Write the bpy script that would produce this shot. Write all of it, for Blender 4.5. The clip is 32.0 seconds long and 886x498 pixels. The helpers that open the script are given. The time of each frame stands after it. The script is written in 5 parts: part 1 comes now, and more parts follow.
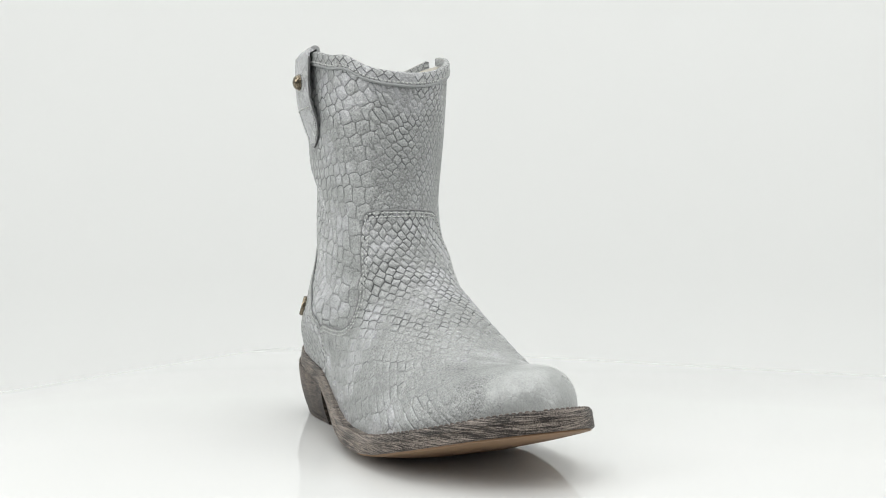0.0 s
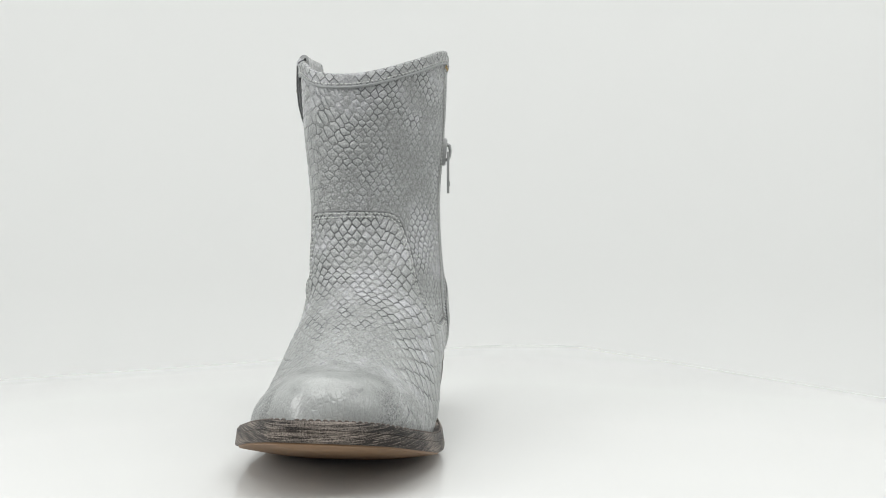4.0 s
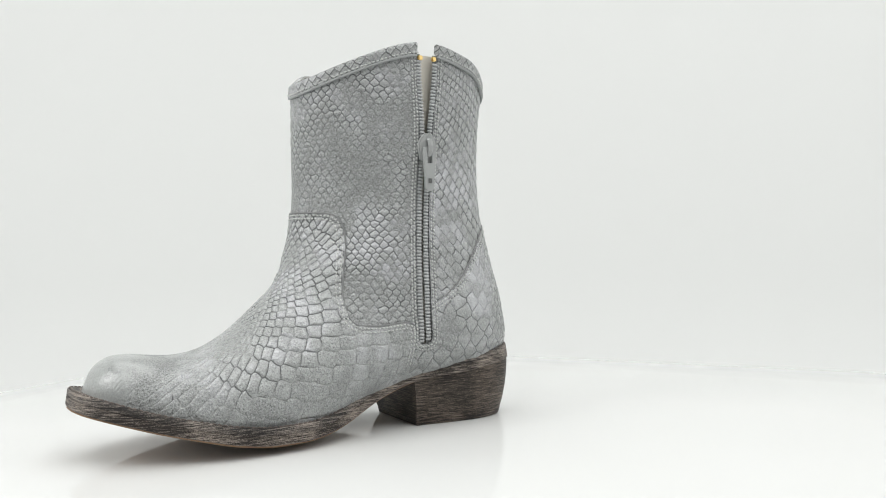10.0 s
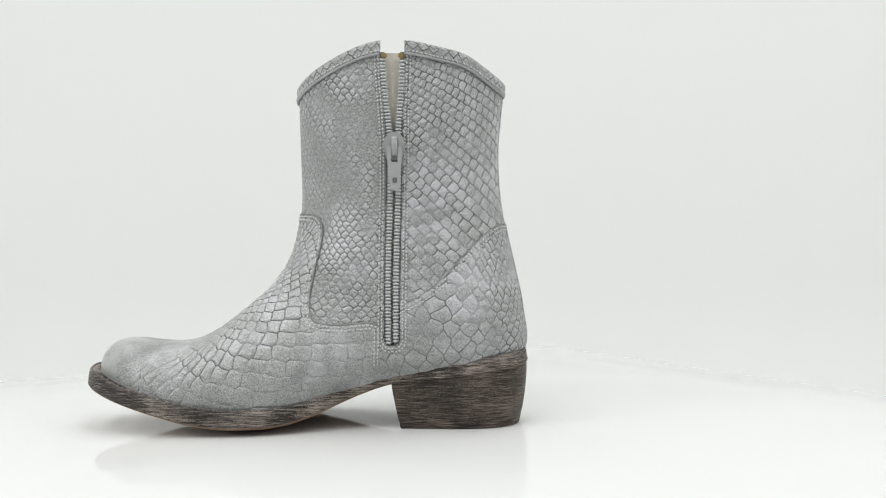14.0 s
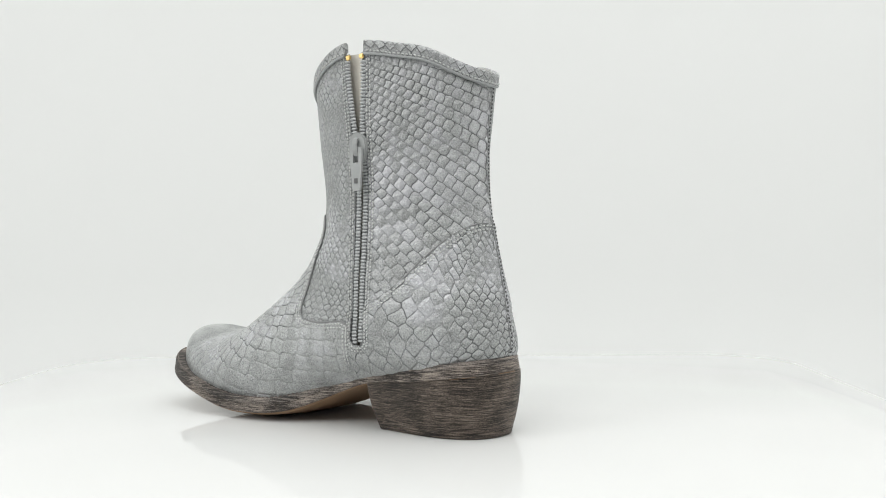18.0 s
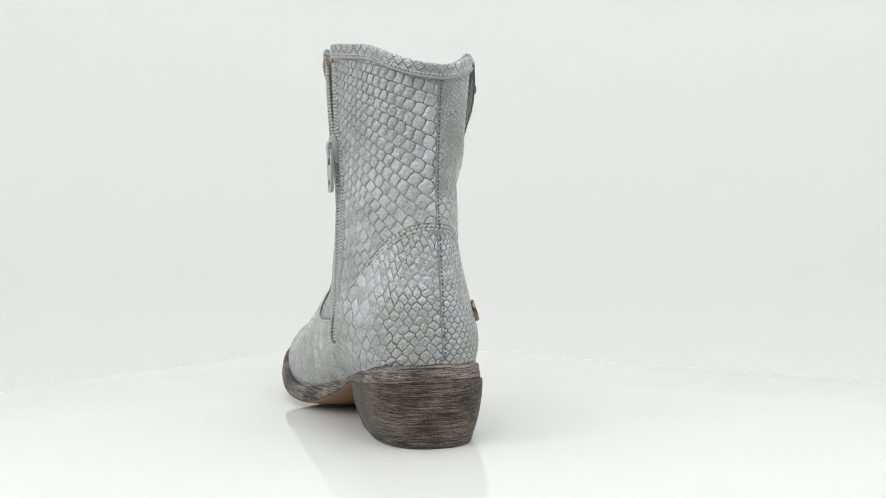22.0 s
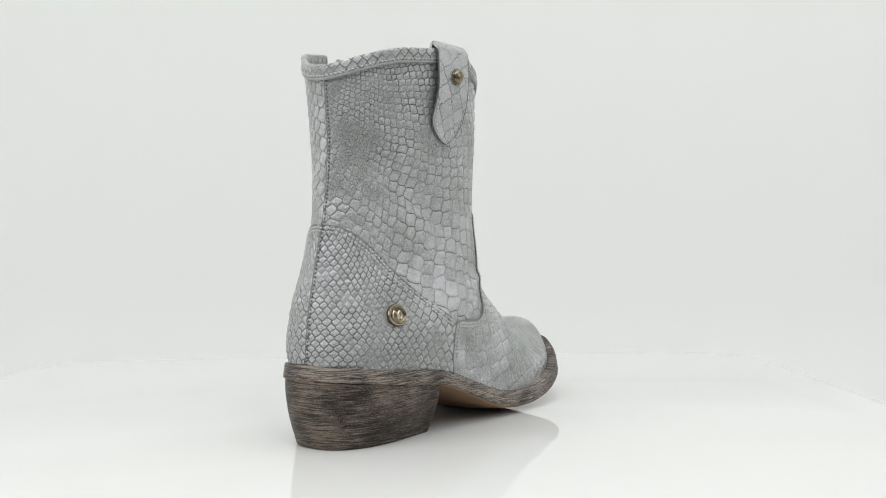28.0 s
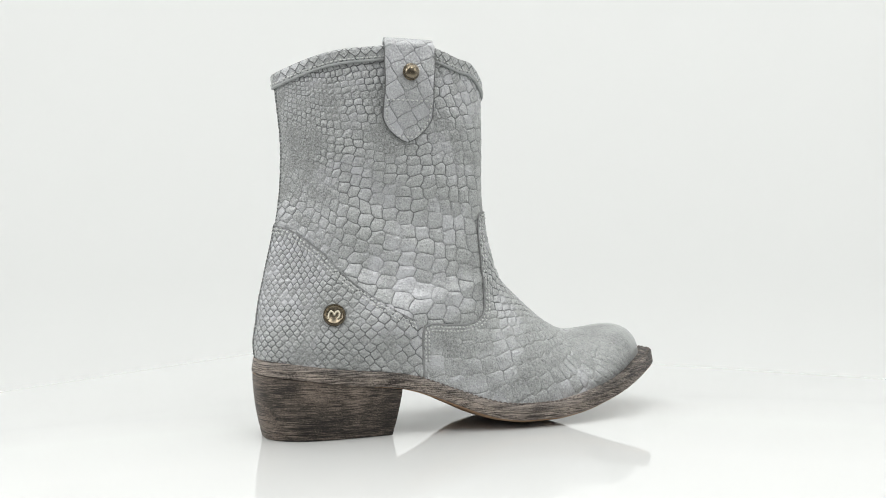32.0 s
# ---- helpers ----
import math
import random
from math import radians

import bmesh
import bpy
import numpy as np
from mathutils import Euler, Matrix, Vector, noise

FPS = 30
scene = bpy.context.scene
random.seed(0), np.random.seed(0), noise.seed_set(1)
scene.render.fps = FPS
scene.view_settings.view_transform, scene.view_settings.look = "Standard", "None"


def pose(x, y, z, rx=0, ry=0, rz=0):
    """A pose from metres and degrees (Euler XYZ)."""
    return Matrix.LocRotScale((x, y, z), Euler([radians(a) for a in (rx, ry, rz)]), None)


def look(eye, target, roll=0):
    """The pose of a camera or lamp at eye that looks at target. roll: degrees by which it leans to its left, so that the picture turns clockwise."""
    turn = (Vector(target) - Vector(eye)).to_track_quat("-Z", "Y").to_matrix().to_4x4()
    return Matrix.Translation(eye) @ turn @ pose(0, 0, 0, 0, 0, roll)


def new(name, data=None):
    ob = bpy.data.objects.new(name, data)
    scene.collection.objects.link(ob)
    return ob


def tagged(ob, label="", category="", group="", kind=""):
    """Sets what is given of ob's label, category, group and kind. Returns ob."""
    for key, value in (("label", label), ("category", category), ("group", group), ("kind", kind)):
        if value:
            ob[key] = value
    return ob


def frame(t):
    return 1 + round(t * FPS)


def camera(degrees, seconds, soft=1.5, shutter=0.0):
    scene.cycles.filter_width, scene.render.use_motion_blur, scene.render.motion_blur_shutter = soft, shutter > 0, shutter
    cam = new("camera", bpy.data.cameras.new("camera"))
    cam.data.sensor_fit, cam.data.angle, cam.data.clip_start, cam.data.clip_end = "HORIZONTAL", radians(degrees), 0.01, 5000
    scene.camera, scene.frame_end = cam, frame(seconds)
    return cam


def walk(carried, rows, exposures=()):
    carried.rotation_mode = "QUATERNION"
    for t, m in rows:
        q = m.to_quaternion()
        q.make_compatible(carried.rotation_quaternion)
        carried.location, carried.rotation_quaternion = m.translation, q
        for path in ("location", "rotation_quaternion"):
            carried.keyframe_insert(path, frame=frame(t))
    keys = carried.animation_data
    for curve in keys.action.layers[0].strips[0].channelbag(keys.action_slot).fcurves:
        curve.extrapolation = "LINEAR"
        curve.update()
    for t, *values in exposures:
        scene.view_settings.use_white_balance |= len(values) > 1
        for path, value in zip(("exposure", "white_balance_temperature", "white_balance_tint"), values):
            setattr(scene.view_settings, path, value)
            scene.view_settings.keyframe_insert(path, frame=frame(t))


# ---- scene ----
from mathutils.bvhtree import BVHTree

K = 0.958e-3         # one boot unit (about a millimetre) in metres
SECONDS = 32.0

# camera: fixed, low over the turntable
cam = camera(50.83, SECONDS, soft=1.0)
EYE = Vector((0.0, -0.611, 0.1199))
YAW, TILT, ROLL = radians(3.4003), radians(0.6012), -0.6439
AIM = EYE + Vector((math.sin(YAW) * math.cos(TILT), math.cos(YAW) * math.cos(TILT), -math.sin(TILT)))
walk(cam, [(0.0, look(EYE, AIM, ROLL)), (SECONDS, look(EYE, AIM, ROLL))],
     exposures=[(0.0, -0.11), (1.0, -0.11), (2.0, -0.17), (3.0, -0.18), (6.0, -0.2), (7.0, -0.2), (8.0, -0.12), (10.0, -0.12), (13.0, -0.14), (19.0, -0.12), (22.0, -0.11), (23.0, -0.19), (24.0, -0.2), (28.0, -0.2), (29.0, -0.13), (31.0, -0.14), (32.0, -0.05)])

# ---- light ----
world = bpy.data.worlds.new("studio")
world.use_nodes = True
world.node_tree.nodes["Background"].inputs[0].default_value = (0.95, 0.96, 0.95, 1)
world.node_tree.nodes["Background"].inputs[1].default_value = 0.32
scene.world = world


def softbox(name, eye, target, w, h, watts, colour):
    lamp = bpy.data.lights.new(name, "AREA")
    lamp.shape, lamp.size, lamp.size_y, lamp.energy, lamp.color = "RECTANGLE", w, h, watts, colour
    ob = new(name, lamp)
    ob.matrix_world = look(eye, target)
    return ob


LIGHT = (1.0, 1.0, 0.985)
softbox("softbox_top", (0.1, 0.05, 1.6), (0.1, 0.05, 0), 2.2, 1.9, 24.2, LIGHT)
softbox("softbox_left", (-1.15, -0.6, 0.75), (0, 0, 0.12), 0.5, 0.8, 7.8, LIGHT)
softbox("softbox_right", (1.15, -0.6, 0.75), (0, 0, 0.12), 0.5, 0.8, 3.6, LIGHT)
for side in (-1, 1):
    softbox("softbox_front", (0.42 * side, -0.85, 1.15), (0, 0, 0.12), 0.3, 0.5, 3.7, LIGHT)


# ---- materials ----
def material(name):
    m = bpy.data.materials.new(name)
    m.use_nodes = True
    n = m.node_tree.nodes
    n.clear()
    out = n.new("ShaderNodeOutputMaterial")
    bsdf = n.new("ShaderNodeBsdfPrincipled")
    m.node_tree.links.new(bsdf.outputs[0], out.inputs[0])
    return m, m.node_tree, bsdf


def node(tree, kind, **values):
    n = tree.nodes.new(kind)
    for k, v in values.items():
        n.inputs[k.replace("_", " ")].default_value = v
    return n


def maths(tree, op, a, b=None, c=None, clamp=False):
    n = tree.nodes.new("ShaderNodeMath")
    n.operation, n.use_clamp = op, clamp
    for i, v in enumerate((a, b, c)):
        if v is None:
            continue
        if isinstance(v, (int, float)):
            n.inputs[i].default_value = v
        else:
            tree.links.new(v, n.inputs[i])
    return n.outputs[0]


def ramp(tree, value, stops):
    n = tree.nodes.new("ShaderNodeValToRGB")
    e = n.color_ramp.elements
    while len(e) < len(stops):
        e.new(0.5)
    for el, (p, c) in zip(e, stops):
        el.position = p
        el.color = c if len(c) == 4 else (*c, 1)
    tree.links.new(value, n.inputs[0])
    return n.outputs[0]


def mix_colour(tree, fac, a, b, blend="MIX"):
    n = tree.nodes.new("ShaderNodeMix")
    n.data_type, n.blend_type = "RGBA", blend
    for i, v in ((0, fac), (6, a), (7, b)):
        if isinstance(v, (int, float)):
            n.inputs[i].default_value = v
        elif isinstance(v, tuple):
            n.inputs[i].default_value = (*v, 1)
        else:
            tree.links.new(v, n.inputs[i])
    return n.outputs[2]


def bump(tree, height, strength, distance, normal=None):
    n = node(tree, "ShaderNodeBump", Strength=strength, Distance=distance)
    tree.links.new(height, n.inputs["Height"])
    if normal is not None:
        tree.links.new(normal, n.inputs["Normal"])
    return n.outputs[0]


def leather(name, turn=0, seed=0.0, pebble=1.0, tall=1.12, tint=(0.35, 0.364, 0.359), pale=0.0):
    """Grey embossed snakeskin. The mesh carries "cell": 0 pebbled grain, 1 and above crisp scales, and "pitch", their size."""
    m, t, bsdf = material(name)
    uv = t.nodes.new("ShaderNodeUVMap")
    uv.uv_map = "skin"
    obj = t.nodes.new("ShaderNodeTexCoord").outputs["Object"]
    attr = t.nodes.new("ShaderNodeAttribute")
    attr.attribute_name = "cell"
    pitch = t.nodes.new("ShaderNodeAttribute")
    pitch.attribute_name = "pitch"
    net = t.nodes.new("ShaderNodeUVMap")
    net.uv_map = "scales"
    ragged = node(t, "ShaderNodeTexNoise", Scale=90.0, Detail=1.0)
    t.links.new(uv.outputs[0], ragged.inputs["Vector"])
    kind = maths(t, "MULTIPLY_ADD", maths(t, "SUBTRACT", ragged.outputs["Fac"], 0.5), 1.3, attr.outputs["Fac"])
    mp = t.nodes.new("ShaderNodeMapping")
    mp.inputs["Location"].default_value = (seed, seed * 0.7, 0)
    mp.inputs["Rotation"].default_value = (0, 0, radians(turn))
    mp.inputs["Scale"].default_value = (0.84, 0.84 / tall * 1.0, 1)
    t.links.new(net.outputs[0], mp.inputs[0])
    # staggered rows of scales: two lattices, half a step apart
    xy = t.nodes.new("ShaderNodeSeparateXYZ")
    t.links.new(mp.outputs[0], xy.inputs[0])
    px, py = xy.outputs[0], xy.outputs[1]

    def lattice(shift):
        ix = maths(t, "ADD", maths(t, "ROUND", maths(t, "SUBTRACT", px, shift)), shift)
        iy = maths(t, "ADD", maths(t, "ROUND", maths(t, "SUBTRACT", py, shift)), shift)
        fx, fy = maths(t, "SUBTRACT", px, ix), maths(t, "MULTIPLY", maths(t, "SUBTRACT", py, iy), tall)
        d2 = maths(t, "ADD", maths(t, "MULTIPLY", fx, fx), maths(t, "MULTIPLY", fy, fy))
        return ix, iy, fx, fy, d2

    one, two = lattice(0.0), lattice(0.5)
    pick = maths(t, "GREATER_THAN", one[4], two[4])
    ix, iy, fx, fy = (maths(t, "MULTIPLY_ADD", maths(t, "SUBTRACT", b, a), pick, a) for a, b in zip(one[:4], two[:4]))
    between = maths(t, "MULTIPLY", maths(t, "ABSOLUTE", maths(t, "SUBTRACT", one[4], two[4])), 0.5 / math.sqrt(0.25 + 0.25 * tall * tall))
    beside = maths(t, "SUBTRACT", 0.5, maths(t, "ABSOLUTE", fx))
    dist = maths(t, "MAXIMUM", maths(t, "SMOOTH_MIN", between, beside, 0.06), 0.0)
    dist = maths(t, "MULTIPLY", dist, pitch.outputs["Fac"])
    who = t.nodes.new("ShaderNodeCombineXYZ")
    t.links.new(ix, who.inputs[0])
    t.links.new(iy, who.inputs[1])
    chance = t.nodes.new("ShaderNodeTexWhiteNoise")
    chance.noise_dimensions = "2D"
    t.links.new(who.outputs[0], chance.inputs["Vector"])
    rnd = chance.outputs["Value"]
    crisp = ramp(t, kind, [(0.25, (0, 0, 0)), (0.85, (1, 1, 1))])
    # pebbled grain
    peb = node(t, "ShaderNodeTexVoronoi", Scale=640.0, Randomness=1.0)
    t.links.new(obj, peb.inputs["Vector"])
    grain = node(t, "ShaderNodeTexNoise", Scale=1150.0, Detail=3.0, Roughness=0.75)
    t.links.new(obj, grain.inputs["Vector"])
    blot = node(t, "ShaderNodeTexNoise", Scale=55.0, Detail=4.0, Roughness=0.6)
    t.links.new(obj, blot.inputs["Vector"])
    fade = ramp(t, blot.outputs["Fac"], [(0.38, (0.3,) * 3), (0.55, (1, 1, 1))])
    groove = ramp(t, dist, [(0.0, (1, 1, 1)), (0.14, (1, 1, 1)), (0.27, (0.3,) * 3), (0.46, (0, 0, 0))])
    groove = maths(t, "MULTIPLY", groove, maths(t, "MULTIPLY", fade, maths(t, "MULTIPLY_ADD", crisp, 0.82, ramp(t, kind, [(0.0, (0.03,) * 3), (0.35, (0.34,) * 3)]))))
    groove = maths(t, "MULTIPLY", groove, maths(t, "SUBTRACT", 1.2, maths(t, "MULTIPLY", pitch.outputs["Fac"], 0.045)), clamp=True)
    base = mix_colour(t, ramp(t, blot.outputs["Fac"], [(0.34, (0, 0, 0)), (0.66, (1, 1, 1))]), tuple(v * 0.84 for v in tint), tuple(v * 1.10 for v in tint))
    speck = ramp(t, grain.outputs["Fac"], [(0.34, (1 - 0.75 * pebble,) * 3), (0.46, (1 - 0.18 * pebble,) * 3), (0.58, (1 + 0.12 * pebble,) * 3), (0.70, (1 + 0.6 * pebble,) * 3)])
    sleek = ramp(t, maths(t, "MULTIPLY_ADD", kind, 0.5, 0.5), [(0.1, (1, 1, 1)), (0.45, (0, 0, 0))])
    rough_skin = maths(t, "SUBTRACT", maths(t, "SUBTRACT", 1.0, maths(t, "MULTIPLY", crisp, 0.22)), maths(t, "MULTIPLY", sleek, 0.75))
    base = mix_colour(t, maths(t, "MAXIMUM", crisp, sleek), mix_colour(t, 1.0, base, (0.83, 0.83, 0.83), "MULTIPLY"), base)
    base = mix_colour(t, rough_skin, base, mix_colour(t, 1.0, base, speck, "MULTIPLY"))
    # polished patches of scales; their bright sheen is painted in as a paler colour
    sheen_noise = node(t, "ShaderNodeTexNoise", Scale=26.0, Detail=2.0)
    t.links.new(obj, sheen_noise.inputs["Vector"])
    pale_sheen = maths(t, "MULTIPLY", ramp(t, sheen_noise.outputs["Fac"], [(0.48, (0.1,) * 3), (0.61, (1, 1, 1))]), crisp)
    pale_sheen = maths(t, "MAXIMUM", maths(t, "MULTIPLY", pale_sheen, 0.7), maths(t, "MULTIPLY", ramp(t, maths(t, "MULTIPLY", kind, 0.5), [(0.58, (0, 0, 0)), (0.86, (1, 1, 1))]), 0.9))
    base = mix_colour(t, maths(t, "MULTIPLY", maths(t, "MULTIPLY_ADD", rnd, 0.55, 0.15), pale_sheen), base, (0.60, 0.605, 0.645))
    crease = (0.05, 0.053, 0.055)
    if pale:
        crease = mix_colour(t, maths(t, "MULTIPLY", ramp(t, kind, [(0.7, (1, 1, 1)), (1.0, (0, 0, 0))]), pale), crease, (0.52, 0.53, 0.52))
    base = mix_colour(t, maths(t, "MULTIPLY", groove, 0.85), base, crease)
    t.links.new(base, bsdf.inputs["Base Color"])
    rough = maths(t, "MULTIPLY_ADD", blot.outputs["Fac"], 0.25, 0.40)
    rough = maths(t, "SUBTRACT", rough, maths(t, "MULTIPLY_ADD", pale_sheen, maths(t, "MULTIPLY_ADD", rnd, 0.14, 0.08), maths(t, "MULTIPLY", crisp, 0.19)))
    rough = maths(t, "SUBTRACT", rough, maths(t, "MULTIPLY", sleek, 0.22))
    rough = maths(t, "MULTIPLY_ADD", groove, 0.3, rough, clamp=True)
    t.links.new(rough, bsdf.inputs["Roughness"])
    bsdf.inputs["Specular IOR Level"].default_value = 0.9
    t.links.new(maths(t, "MULTIPLY_ADD", pale_sheen, 0.3, maths(t, "MULTIPLY", sleek, 0.25)), bsdf.inputs["Coat Weight"])
    bsdf.inputs["Coat Roughness"].default_value = 0.22
    dome = ramp(t, maths(t, "MULTIPLY", dist, 0.4), [(0.0, (0, 0, 0)), (0.16, (0.62,) * 3), (0.45, (0.9,) * 3), (1.0, (1, 1, 1))])
    dome = maths(t, "MULTIPLY", dome, maths(t, "MULTIPLY", fade, maths(t, "MULTIPLY_ADD", crisp, 0.75, 0.25)))
    tilt = maths(t, "MULTIPLY_ADD", rnd, 0.12, maths(t, "MULTIPLY_ADD", fy, maths(t, "MULTIPLY", crisp, 0.5), dome))
    h1 = bump(t, tilt, 0.75, 0.0008)
    h2 = bump(t, maths(t, "MULTIPLY", peb.outputs["Distance"], rough_skin), 0.75 * pebble, 0.0005, h1)
    h3 = bump(t, maths(t, "MULTIPLY", grain.outputs["Fac"], maths(t, "SUBTRACT", 1.0, maths(t, "MULTIPLY", sleek, 0.8))), 0.6, 0.0004, h2)
    t.links.new(h3, bsdf.inputs["Normal"])
    return m


def plain(name, colour, rough=0.5, metal=0.0, grain=400.0, relief=0.0001, vary=0.15, spec=0.5):
    m, t, bsdf = material(name)
    obj = t.nodes.new("ShaderNodeTexCoord").outputs["Object"]
    n1 = node(t, "ShaderNodeTexNoise", Scale=grain, Detail=3.0)
    n2 = node(t, "ShaderNodeTexNoise", Scale=grain * 0.09, Detail=3.0)
    for n in (n1, n2):
        t.links.new(obj, n.inputs["Vector"])
    f = maths(t, "ADD", maths(t, "MULTIPLY", n1.outputs["Fac"], 0.5), maths(t, "MULTIPLY", n2.outputs["Fac"], 0.5))
    base = mix_colour(t, f, tuple(v * (1 - vary) for v in colour), tuple(min(1, v * (1 + vary)) for v in colour))
    t.links.new(base, bsdf.inputs["Base Color"])
    bsdf.inputs["Metallic"].default_value = metal
    bsdf.inputs["Specular IOR Level"].default_value = spec
    t.links.new(maths(t, "MULTIPLY_ADD", f, 0.2, rough - 0.1), bsdf.inputs["Roughness"])
    if relief:
        t.links.new(bump(t, n1.outputs["Fac"], 0.5, relief), bsdf.inputs["Normal"])
    return m


def stacked(name, dark, light, seed, across=1100.0, run=85.0, sharp=0.0):
    """Stained and sanded stacked leather: thin level streaks, worn pale in places."""
    m, t, bsdf = material(name)
    obj = t.nodes.new("ShaderNodeTexCoord").outputs["Object"]
    mp = t.nodes.new("ShaderNodeMapping")
    mp.inputs["Location"].default_value = (seed, seed, seed)
    mp.inputs["Scale"].default_value = (run, run, across)
    t.links.new(obj, mp.inputs[0])
    streak = node(t, "ShaderNodeTexNoise", Scale=1.0, Detail=5.0, Roughness=0.68)
    t.links.new(mp.outputs[0], streak.inputs["Vector"])
    wear = node(t, "ShaderNodeTexNoise", Scale=26.0, Detail=4.0, Roughness=0.6)
    t.links.new(obj, wear.inputs["Vector"])
    speck = node(t, "ShaderNodeTexNoise", Scale=1500.0, Detail=2.0)
    t.links.new(obj, speck.inputs["Vector"])
    f = maths(t, "MULTIPLY_ADD", wear.outputs["Fac"], 0.6, maths(t, "MULTIPLY_ADD", streak.outputs["Fac"], 1.35, -0.47))
    f = maths(t, "MULTIPLY_ADD", maths(t, "SUBTRACT", speck.outputs["Fac"], 0.5), 0.45, f)
    base = ramp(t, f, [(0.44 - sharp, dark), (0.57 - sharp, tuple(d * 0.55 + l * 0.45 for d, l in zip(dark, light))), (0.72, light)])
    t.links.new(base, bsdf.inputs["Base Color"])
    bsdf.inputs["Specular IOR Level"].default_value = 0.35
    t.links.new(maths(t, "MULTIPLY_ADD", streak.outputs["Fac"], 0.3, 0.38), bsdf.inputs["Roughness"])
    t.links.new(bump(t, f, 0.5, 0.0004), bsdf.inputs["Normal"])
    return m


# seed and tallness of the scales of each panel
SCALES = {"vamp": (0.31, 1.2), "outer_shaft": (1.27, 1.28), "back_shaft": (2.13, 4.0), "inner_counter": (3.41, 1.25), "outer_counter": (3.41, 1.25)}
M_VAMP = leather("leather_vamp", 0, SCALES["vamp"][0], 1.0, SCALES["vamp"][1], pale=0.8)
M_OUTER = leather("leather_outer_shaft", 0, SCALES["outer_shaft"][0], 1.0, SCALES["outer_shaft"][1])
# same leather as the rest; shade on the back is put into its darker tint
M_BACK = leather("leather_back_shaft", 0, SCALES["back_shaft"][0], 0.9, SCALES["back_shaft"][1], (0.325, 0.338, 0.334))
M_COUNTER = leather("leather_counter", 0, SCALES["inner_counter"][0], 1.0, SCALES["inner_counter"][1])
M_COLLAR = leather("leather_collar", 0, 4.7)
M_STRAP = leather("leather_strap", 12, 5.9)
M_LINING = plain("lining_fabric", (0.50, 0.49, 0.46), 0.8, 0, 900.0, 0.0001)
M_THREAD = plain("thread", (0.52, 0.53, 0.52), 0.7, 0, 2000.0, 0)
M_DARKTHREAD = plain("dark_thread", (0.12, 0.122, 0.122), 0.7, 0, 2000.0, 0)
M_EDGE = plain("cut_leather_edge", (0.21, 0.215, 0.215), 0.75, 0, 1200.0, 0.0001)
M_TAPE = plain("zip_tape", (0.25, 0.26, 0.26), 0.8, 0, 2500.0, 0.0001)
M_TOOTH = plain("zip_tooth", (0.50, 0.515, 0.52), 0.36, 0.0, 1500.0, 0)
M_BRASS = plain("brass", (0.66, 0.48, 0.2), 0.3, 1.0, 900.0, 0)
M_SLIDER = plain("grey_enamel", (0.35, 0.362, 0.36), 0.4, 0.0, 1200.0, 0.00003, 0.08)
M_STUD = plain("aged_metal", (0.20, 0.17, 0.125), 0.26, 1.0, 700.0, 0.00005, 0.3)
M_SOLE = stacked("stained_sole_edge", (0.016, 0.012, 0.010), (0.37, 0.315, 0.27), 3.7, 2600.0, 90.0, 0.015)
M_WELT = stacked("stained_welt", (0.012, 0.010, 0.009), (0.33, 0.285, 0.25), 5.1, 2600.0, 60.0, 0.02)
M_HEEL = stacked("stained_stacked_heel", (0.012, 0.009, 0.007), (0.25, 0.198, 0.16), 8.2, 3600.0, 75.0, -0.02)
M_OUTSOLE = plain("tan_outsole", (0.26, 0.16, 0.09), 0.6, 0, 300.0, 0.0001, 0.25)


def studio_white(name, colour, rough, spec, glow=0.0):
    m, t, bsdf = material(name)
    obj = t.nodes.new("ShaderNodeTexCoord").outputs["Object"]
    n1 = node(t, "ShaderNodeTexNoise", Scale=1.6, Detail=2.0)
    n2 = node(t, "ShaderNodeTexNoise", Scale=90.0, Detail=3.0)
    for n in (n1, n2):
        t.links.new(obj, n.inputs["Vector"])
    f = maths(t, "MULTIPLY_ADD", n1.outputs["Fac"], 0.8, maths(t, "MULTIPLY", n2.outputs["Fac"], 0.2))
    t.links.new(mix_colour(t, f, tuple(c * 0.985 for c in colour), colour), bsdf.inputs["Base Color"])
    t.links.new(maths(t, "MULTIPLY_ADD", n2.outputs["Fac"], 0.03, rough), bsdf.inputs["Roughness"])
    bsdf.inputs["Specular IOR Level"].default_value = spec
    bsdf.inputs["Subsurface Weight"].default_value = glow
    bsdf.inputs["Subsurface Radius"].default_value = (1.0, 1.0, 1.0)
    bsdf.inputs["Subsurface Scale"].default_value = 0.03
    return m


M_SWEEP = studio_white("white_backdrop", (0.808, 0.817, 0.811), 0.85, 0.2)
M_UNSEEN = studio_white("dim_bounce_cut", (0.24, 0.24, 0.24), 0.8, 0.2)
M_RIM = studio_white("white_acrylic_rim", (0.70, 0.706, 0.70), 0.7, 0.1)
M_PLATE = studio_white("white_gloss_acrylic", (0.668, 0.675, 0.669), 0.0, 0.2)


# ---- mesh helpers ----
def mesh_of(name, verts, faces, mat, smooth=True, uvs=None):
    me = bpy.data.meshes.new(name)
    me.from_pydata([tuple(map(float, v)) for v in verts], [], [tuple(map(int, f)) for f in faces])
    if smooth:
        me.polygons.foreach_set("use_smooth", [True] * len(me.polygons))
    if uvs is not None:
        layer = me.uv_layers.new(name="skin")
        idx = np.empty(len(me.loops), dtype=np.int32)
        me.loops.foreach_get("vertex_index", idx)
        layer.data.foreach_set("uv", np.asarray(uvs, dtype=np.float32)[idx].ravel())
    me.materials.append(mat)
    me.update()
    return me


